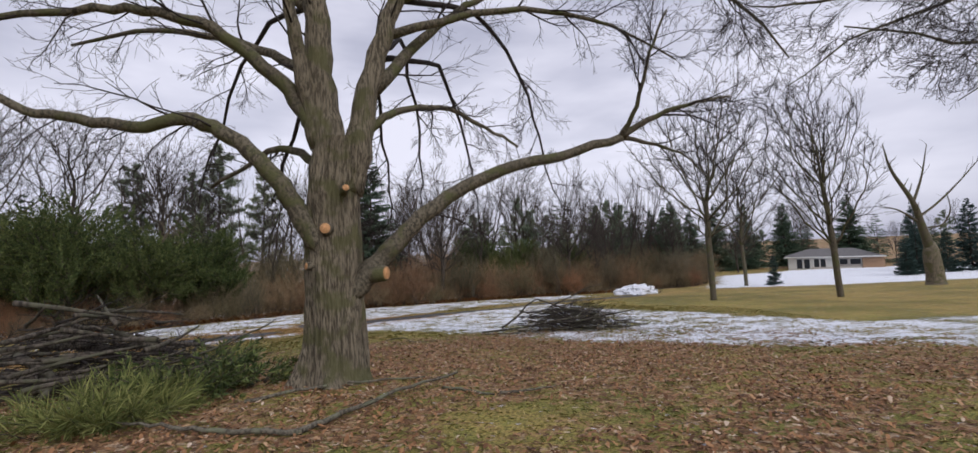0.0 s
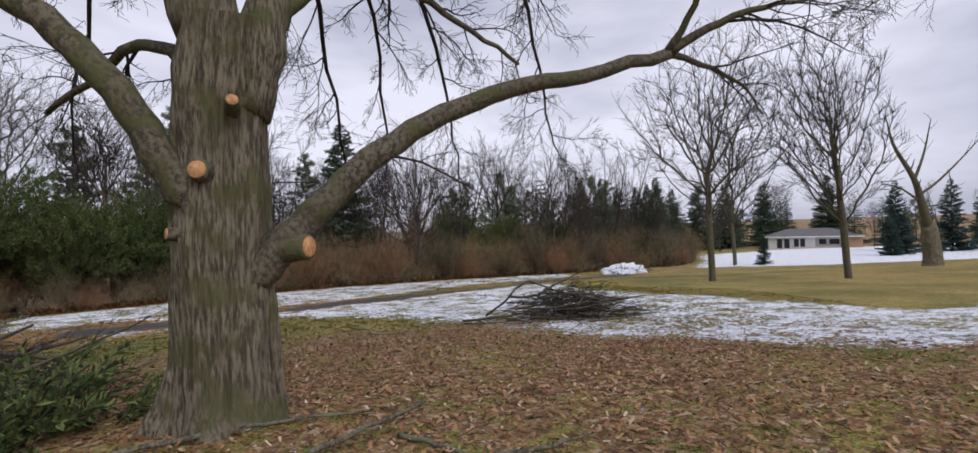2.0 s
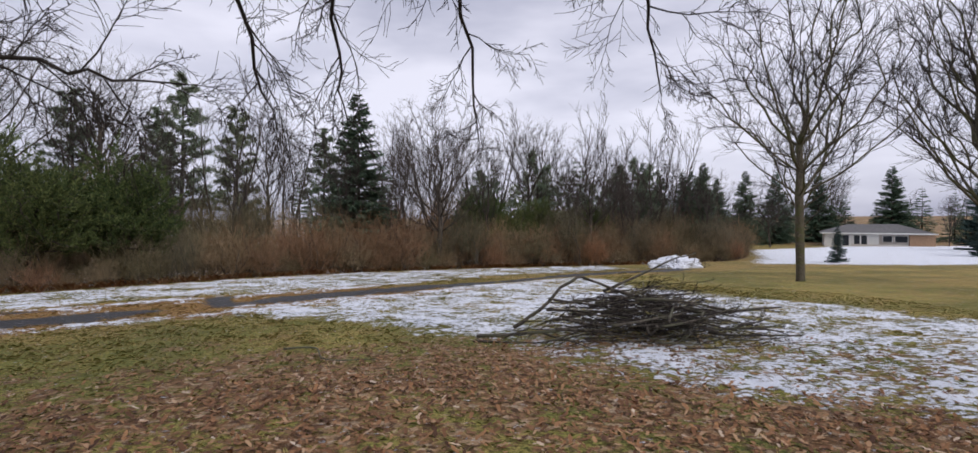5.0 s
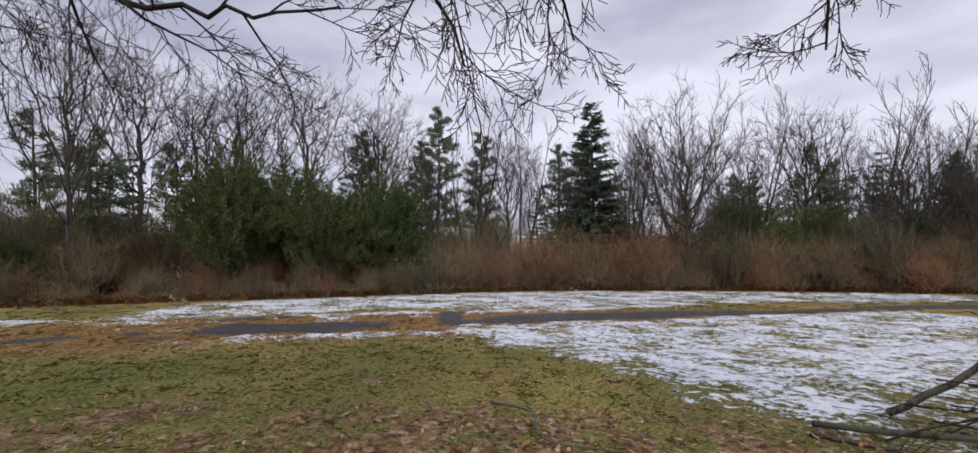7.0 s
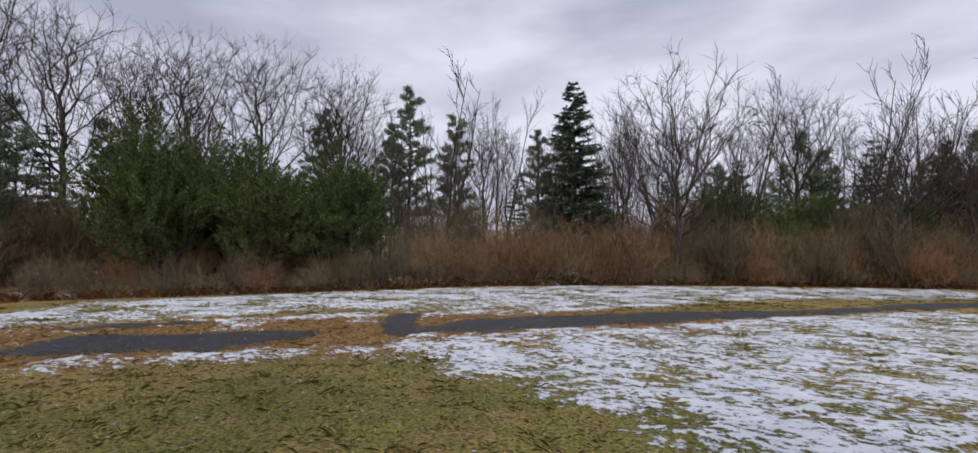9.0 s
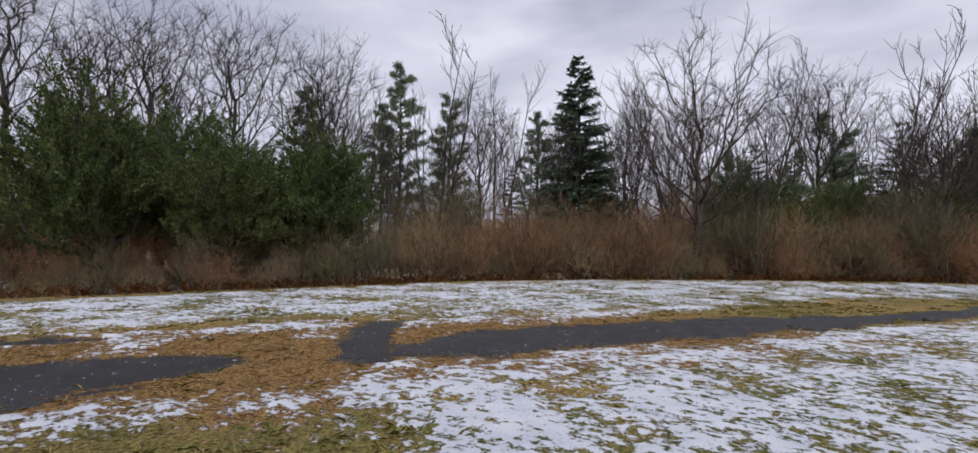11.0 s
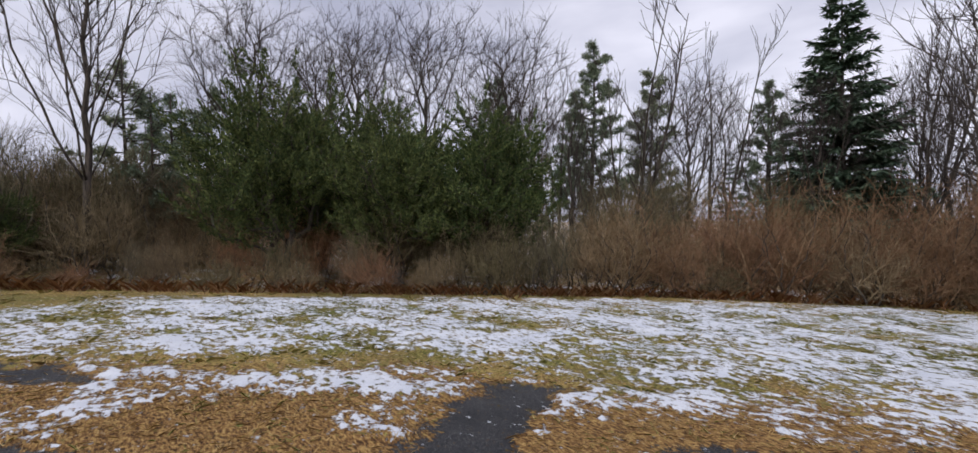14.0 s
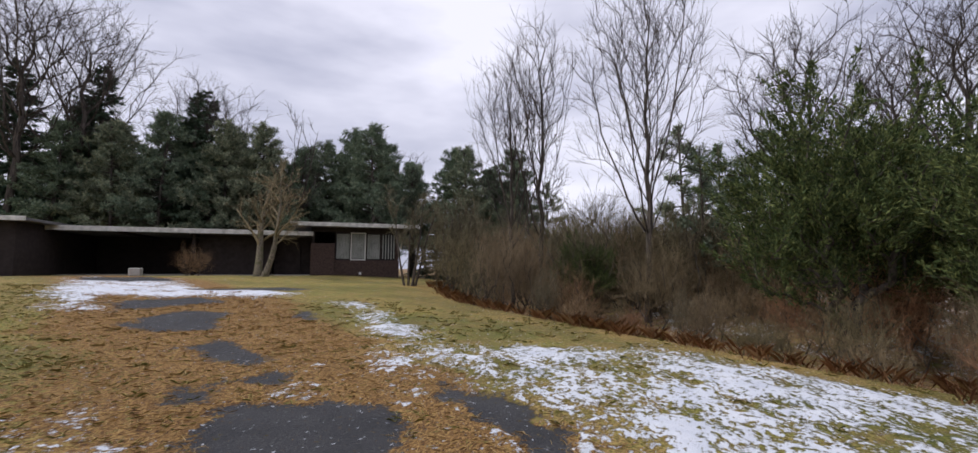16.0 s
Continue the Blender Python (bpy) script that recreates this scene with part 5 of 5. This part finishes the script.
# ---------------------------------------------------------------- pale house far off
def far_house():
    root = tagged(new("house"), "pale single-storey house with grey hip roof beyond snow", "house", kind="thing")
    block("wall", (0, 7.6, 0, 8, -0.6, 2.2), MAT_WHITE, root)
    block("wall", (7.6, 14.2, 0.6, 8, -0.6, 2.2), MAT_CREAM, root)
    block("wall", (11.6, 14.8, 0.2, 5, -0.6, 1.9), MAT_TAN, root, "tan brick end wall")
    v = [(-0.6, -0.6, 2.2), (14.9, -0.6, 2.2), (14.9, 8.6, 2.2), (-0.6, 8.6, 2.2), (3.6, 4, 3.7), (10.6, 4, 3.7)]
    mesh_object("roof", v, [(0, 1, 5, 4), (1, 2, 5), (2, 3, 4, 5), (3, 0, 4), (3, 2, 1, 0)], MAT_ROOF, root, smooth=False)
    block("fascia", (-0.65, 14.95, -0.68, -0.6, 2.05, 2.25), MAT_WHITE, root)
    for x0, x1, z0, z1 in [(1.4, 2.3, 0.0, 1.8), (2.6, 3.5, 0.0, 1.8), (4.2, 5.0, 0.0, 1.8), (5.2, 6.0, 0.0, 1.8), (8.2, 9.4, 0.7, 1.7), (9.8, 11.4, 0.7, 1.7)]:
        f = 0.0 if x1 < 7.6 else 0.6
        w = block("window", (x0, x1, f - 0.03, f + 0.02, z0, z1), MAT_GLASS, root, bevel=0)
        for d in ((x0 - 0.1, x0, f - 0.08, f, z0 - 0.1, z1 + 0.1), (x1, x1 + 0.1, f - 0.08, f, z0 - 0.1, z1 + 0.1), (x0, x1, f - 0.08, f, z1, z1 + 0.1)):
            block("window_frame", d, MAT_WHITE, w, bevel=0)
    block("porch_rail", (3.8, 11.2, -0.9, -0.8, -0.6, 0.3), MAT_CREAM, root)
    root.matrix_basis = Matrix.Translation((58.6, 93.2, -4.5)) @ Matrix.Rotation(radians(-32), 4, "Z")


far_house()


def snow_mound():
    rr = random.Random(4)
    bm = bmesh.new()
    bmesh.ops.create_icosphere(bm, subdivisions=5, radius=1)
    for v in bm.verts:
        n_ = noise.fractal(v.co * 2.2, 0.8, 2.0, 5)
        v.co = Vector((v.co.x * 2.3, v.co.y * 1.5, v.co.z * 1.0)) * (1 + 0.3 * n_)
    root = tagged(new("snow_pile"), "heap of ploughed old snow with dark debris", "snow pile", kind="thing")
    part("snow", bm, MAT_SNOW, root)
    tw = []
    for _ in range(40):
        p = Vector((rr.uniform(-2, 2.6), rr.uniform(-1.5, 0.5), rr.uniform(0.1, 0.8)))
        line = spine(rr, p, rand_dir(rr), rr.uniform(0.4, 1.2), 3, 0.3, -0.1)
        tw.append((line, taper(line, 0.03, 0.01), 4))
    for b in tw:
        tube_object("stick", [b], MAT_LOG, root)
    root.matrix_basis = stand(12, 39.5, 0.3, 0.8, 0.05)


snow_mound()


# ---------------------------------------------------------------- brush piles and fallen wood
def brush_pile(name, label, cx, cy, long, broad, tall, counts, heading, seed, extra=(), thick=0.03, low=0.010, wild=0.5):
    rr = random.Random(seed)
    root = tagged(new(name), label, "brush pile", kind="thing")
    root.location = (cx, cy, hz(cx, cy))
    off = Vector(root.location)
    big, small = counts
    twigs = []
    for k in range(big + small):
        q = rr.random()
        x, y = rr.gauss(0, long * 0.27), rr.gauss(0, broad * 0.27)
        edge = max(0.0, 1 - (x / long * 1.5) ** 2 - (y / broad * 1.5) ** 2)
        z = hz(cx + x, cy + y) - off.z + 0.03 + tall * edge * q
        a = heading + rr.gauss(0, wild)
        d = Vector((math.cos(a), math.sin(a), rr.gauss(0, 0.10)))
        ln = long * rr.uniform(0.22, 0.6)
        segs = 6
        line = spine(rr, Vector((x, y, z)) - d * ln * 0.5, d, ln, segs, 0.11, 0.0)
        for p in line:
            p.z = max(p.z, hz(cx + p.x, cy + p.y) - off.z + 0.02)
        rad = rr.uniform(low, thick)
        if k < big:
            tube_object("branch", [(line, taper(line, rad, rad * 0.35), 7)], MAT_LOG, root)
        else:
            twigs.append((line, taper(line, rad * 0.4, 0.004), 4))
        side_branches(rr, twigs, line, rad * 0.5, 2, 3, 4, ln * 0.3, 0.9, 0.02, 0.3, 0.0035, 0.3)
    for pts, r0, r1 in extra:
        line = [p - off + rand_dir(rr) * r0 * 0.7 for p in smooth_line(pts, 3)]
        tube_object("branch", [(line, taper(line, r0, r1), 8)], MAT_LOG, root)
        side_branches(rr, twigs, line, r0 * 0.4, 2, 3, 5, 0.5, 0.9, 0.02, 0.4, 0.0035, 0.3)
    tube_object("brushwood", twigs, MAT_TWIG, root)["kind"] = "stuff"
    return root


brush_pile("brush_pile", "heap of cut grey branches lying on patchy snow", 2.5, 15.2, 3.0, 1.9, 0.85, (105, 110), 0.05, 8,
           [([(0.3, 15.5, -1.05), (0.75, 15.65, -0.75), (1.3, 15.7, -0.24), (1.65, 15.75, -0.22), (2.3, 15.8, -0.5), (3.0, 15.7, -0.7), (4.4, 15.5, -1.0)], 0.036, 0.010),
            ([(1.9, 15.8, -0.45), (2.5, 15.9, -0.22), (3.2, 16.0, 0.12), (3.7, 16.1, 0.2)], 0.028, 0.008),
            ([(-0.35, 15.0, -1.05), (0.6, 14.9, -0.98), (1.6, 14.9, -0.85), (2.6, 15.0, -0.75)], 0.03, 0.014)])
brush_pile("brush_pile", "heap of dark cut logs, branches and evergreen clippings", -6.5, 7.8, 3.3, 2.6, 1.35, (120, 90), 0.5, 9,
           [([(-8.6, 9.0, 0.1), (-7.6, 8.6, 0.2), (-6.4, 8.2, -0.1), (-5.2, 7.9, -0.35)], 0.13, 0.10),
            ([(-7.6, 7.6, 0.1), (-6.6, 7.2, -0.2), (-5.8, 6.7, -0.4)], 0.07, 0.05),
            ([(-6.0, 7.4, -0.2), (-5.0, 7.8, -0.05), (-4.2, 8.2, 0.25), (-3.8, 8.4, 0.45)], 0.025, 0.008),
            ([(-5.6, 6.4, -0.3), (-4.6, 6.9, -0.1), (-3.9, 7.1, 0.15)], 0.02, 0.006),
            ([(-7.9, 8.2, 0.35), (-6.6, 7.9, 0.45), (-5.6, 7.6, 0.3)], 0.06, 0.04)], 0.055, 0.012, 1.1)


def clippings(x, y, count, wide, tall, mat, label, ln=0.16, wd=0.012):
    rr = random.Random(int(x * 100))
    items, stems = [], []
    for _ in range(count // 60):
        a = rr.uniform(0, 6.283)
        q = math.sqrt(rr.random())
        line = spine(rr, Vector((math.cos(a) * wide * q, math.sin(a) * wide * q, 0.02)), Vector((math.cos(a), math.sin(a), rr.uniform(0.2, 1.2))), tall * rr.uniform(0.6, 1.3), 5, 0.2, -0.06)
        stems.append((line, taper(line, 0.012, 0.004), 4))
        for _ in range(60):
            f = rr.uniform(0.1, 0.999) * 5
            p = line[int(f)].lerp(line[int(f) + 1], f - int(f))
            d = ((line[-1] - line[0]).normalized() + rand_dir(rr) * 0.9).normalized()
            items.append((p, d, ln * rr.uniform(0.6, 1.3), wd, rand_dir(rr)))
    root = tagged(new("evergreen_clippings"), label, "cut branch", kind="thing")
    for b in stems:
        tube_object("stem", [b], MAT_LOG, root)
    v, f = sprays(items)
    mesh_object("needles", v, f, mat, root, smooth=False)
    root.location = (x, y, hz(x, y))


clippings(-4.55, 7.15, 4200, 0.5, 0.85, MAT_CEDAR, "dark green juniper clippings beside the brush heap", 0.12, 0.014)
clippings(-3.75, 7.6, 900, 0.25, 0.55, MAT_CEDAR, "small juniper sprig on brown leaves", 0.10, 0.012)
clippings(-4.75, 5.75, 4800, 0.62, 0.45, MAT_CLIP, "long pale green pine clippings on the lawn", 0.26, 0.006)


def fallen_branch(label, pts, r0, r1, seed, sides=4):
    rr = random.Random(seed)
    root = tagged(new("fallen_branch"), label, "branch", kind="thing")
    line = smooth_line([(x, y, hz(x, y) + up) for x, y, up in pts], 5)
    o = line[0].copy()
    line = [p - o for p in line]
    root.location = o
    line = [p + rand_dir(rr) * r0 * 0.5 for p in line]
    tube_object("stem", [(line, taper(line, r0, r1), 9)], MAT_STICK, root)
    tw = []
    side_branches(rr, tw, line, r0 * 0.5, 2, 2, sides, 0.5, 0.7, -0.05, 0.3, 0.005, 0.25)
    for b in tw:
        tube_object("twig", [b], MAT_LOG, root)


fallen_branch("lichen-spotted fallen branch on brown leaves", [(-2.02, 4.93, 0.04), (-1.75, 5.5, 0.06), (-1.3, 6.4, 0.09), (-0.6, 7.6, 0.13)], 0.034, 0.018, 1, 3)
fallen_branch("thin grey fallen branch across the leaves", [(-2.0, 4.9, 0.04), (-2.9, 5.0, 0.05), (-3.6, 5.15, 0.09), (-4.3, 5.3, 0.1)], 0.034, 0.012, 2)
fallen_branch("thin dark fallen branch below the maple", [(-3.3, 6.3, 0.03), (-2.6, 6.7, 0.05), (-2.0, 7.1, 0.05), (-1.1, 7.5, 0.06)], 0.026, 0.012, 3)
fallen_branch("short dark stick on the leaves", [(-0.75, 6.9, 0.03), (-0.35, 6.55, 0.04), (0.0, 6.3, 0.03)], 0.024, 0.012, 4, 1)
fallen_branch("short dark stick on the leaves", [(0.05, 6.35, 0.03), (0.45, 6.4, 0.04), (0.85, 6.7, 0.03)], 0.022, 0.010, 5, 1)
fallen_branch("thin curved twig on the grass", [(-3.2, 14.2, 0.02), (-2.6, 13.9, 0.10), (-2.3, 13.5, 0.04), (-1.6, 13.6, 0.03)], 0.016, 0.006, 6, 2)


# ---------------------------------------------------------------- grass, leaves, straw and weeds
def scatter(count, x0, x1, y0, y1, keep, seed):
    g = np.random.default_rng(seed)
    x, y = g.uniform(x0, x1, count), g.uniform(y0, y1, count)
    m = masks(x, y)
    k = g.random(count) < keep(m, x, y)
    return x[k], y[k], height(x[k], y[k]), g


def fill(name, verts, faces, mat, label, category):
    me = bpy.data.meshes.new(name)
    n, k = len(verts), faces.shape[1]
    me.vertices.add(n)
    me.vertices.foreach_set("co", verts.ravel())
    me.loops.add(faces.size)
    me.loops.foreach_set("vertex_index", faces.ravel())
    me.polygons.add(len(faces))
    me.polygons.foreach_set("loop_start", np.arange(0, faces.size, k))
    me.update(calc_edges=True)
    me.materials.append(mat)
    return tagged(new(name, me), label, category, kind="stuff")


def blades(name, x, y, z, g, tall, width, flat, mat, label, category):
    """Two-triangle bent blades."""
    n = len(x)
    a, tilt = g.uniform(0, 6.283, n), g.uniform(0.72, 1.0, n) * flat
    h = tall * g.uniform(0.5, 1.3, n)
    dx, dy = np.cos(a), np.sin(a)
    w = width * g.uniform(0.6, 1.3, n)
    p = np.stack([x, y, z], 1)
    d = np.stack([dx * np.sin(tilt), dy * np.sin(tilt), np.cos(tilt)], 1)
    d2 = np.stack([dx * np.sin(np.minimum(1.6, tilt * 1.6)), dy * np.sin(np.minimum(1.6, tilt * 1.6)), np.cos(np.minimum(1.6, tilt * 1.6))], 1)
    s = np.stack([-dy, dx, np.zeros(n)], 1) * w[:, None]
    mid = p + d * (h * 0.55)[:, None]
    tip = mid + d2 * (h * 0.45)[:, None]
    verts = np.stack([p - s, p + s, mid + s * 0.8, tip, mid - s * 0.8], 1).reshape(-1, 3)
    b = np.arange(n)[:, None] * 5
    return fill(name, verts, (b + np.array([[0, 1, 2, 3, 4]])), mat, label, category)


def tufted(x, y, z, g, per, spread):
    n = len(x)
    x, y, z = np.repeat(x, per), np.repeat(y, per), np.repeat(z, per)
    return x + g.normal(0, spread, n * per), y + g.normal(0, spread, n * per), z


x, y, z, g = scatter(80000, -15, 11, 3, 30, lambda m, x, y: np.clip(0.85 - 1.0 * m["snow"], 0.04, 1) * (1 - m["tar"]) * np.where(m["leaf"] > 0.5, 0.5, 0.8) * (1 - 0.75 * m["litter"]) * (np.hypot(x + 3, y - 14) < 16), 71)
x, y, z = tufted(x, y, z, g, 4, 0.03)
blades("grass", x, y, z - 0.005, g, 0.075, 0.003, 1.35, MAT_GRASS, "short winter grass, green and straw-coloured", "grass")
x, y, z, g = scatter(5200, -20, 8, 10, 40, lambda m, x, y: np.clip(0.9 - 0.8 * m["snow"], 0.15, 1) * (1 - m["tar"]) * (m["leaf"] < 0.35) * (1 - 0.8 * m["litter"]) * (line_distance(x, y, WOODS) > 0), 72)
x, y, z = tufted(x, y, z, g, 12, 0.05)
blades("grass_tufts", x, y, z - 0.005, g, 0.12, 0.0035, 1.3, MAT_GRASS, "longer grass tufts poking through snow", "grass")
x, y, z, g = scatter(38000, -20, -2, 5, 25, lambda m, x, y: np.clip(m["litter"] * 1.2 - 0.25, 0, 1) * (1 - m["tar"]) * (1 - 0.8 * m["snow"]), 73)
x, y, z = tufted(x, y, z, g, 3, 0.04)
blades("pine_straw", x, y, z + 0.008, g, 0.10, 0.0022, 1.65, MAT_STRAW, "orange-brown pine straw and dead grass over the drive", "straw")
# rusty weeds at the wood's edge
x, y, z, g = scatter(14000, -30, 14, 8, 46, lambda m, x, y: 0.8 * np.exp(-((line_distance(x, y, WOODS) - 0.15) / 0.45) ** 2), 74)
x, y, z = tufted(x, y, z, g, 14, 0.09)
blades("dry_weeds", x, y, z, g, 0.40, 0.004, 0.75, MAT_RUST, "rusty dry weeds along the thicket's foot", "weeds")


def leaf_carpet():
    x, y, z, g = scatter(95000, -10, 12, 1.8, 15.5, lambda m, x, y: np.clip(m["leaf"] * 1.5 - 0.45, 0, 1) * (1 - 0.7 * m["snow"]) * np.where(np.hypot(x, y - 6) < 7, 0.9, 0.45), 75)
    n = len(x)
    a, s = g.uniform(0, 6.283, n), g.uniform(0.022, 0.05, n)
    shape = np.array([(-1.0, 0, 0), (-0.35, 0.42, 0.18), (0.1, 0.3, 0.05), (0.45, 0.55, 0.25), (1.05, 0.05, 0.1), (0.4, -0.5, 0.22), (0.05, -0.28, 0.04), (-0.4, -0.46, 0.2)])
    u = shape[None, :, :] * s[:, None, None]
    u = u * np.stack([np.ones(n), g.uniform(0.6, 1.1, n), g.uniform(-0.3, 1.6, n)], 1)[:, None, :]
    tilt = g.normal(0, 0.32, n)
    uz = u[:, :, 2] + u[:, :, 0] * np.sin(tilt)[:, None]
    ux = u[:, :, 0] * np.cos(a)[:, None] - u[:, :, 1] * np.sin(a)[:, None]
    uy = u[:, :, 0] * np.sin(a)[:, None] + u[:, :, 1] * np.cos(a)[:, None]
    verts = np.stack([ux + x[:, None], uy + y[:, None], uz + (z + 0.018 + g.uniform(0, 0.02, n))[:, None]], 2).reshape(-1, 3)
    fill("fallen_leaves", verts, np.arange(n)[:, None] * 8 + np.arange(8)[None, :], MAT_LEAF, "curled brown oak and maple leaves on the lawn", "leaves")


leaf_carpet()
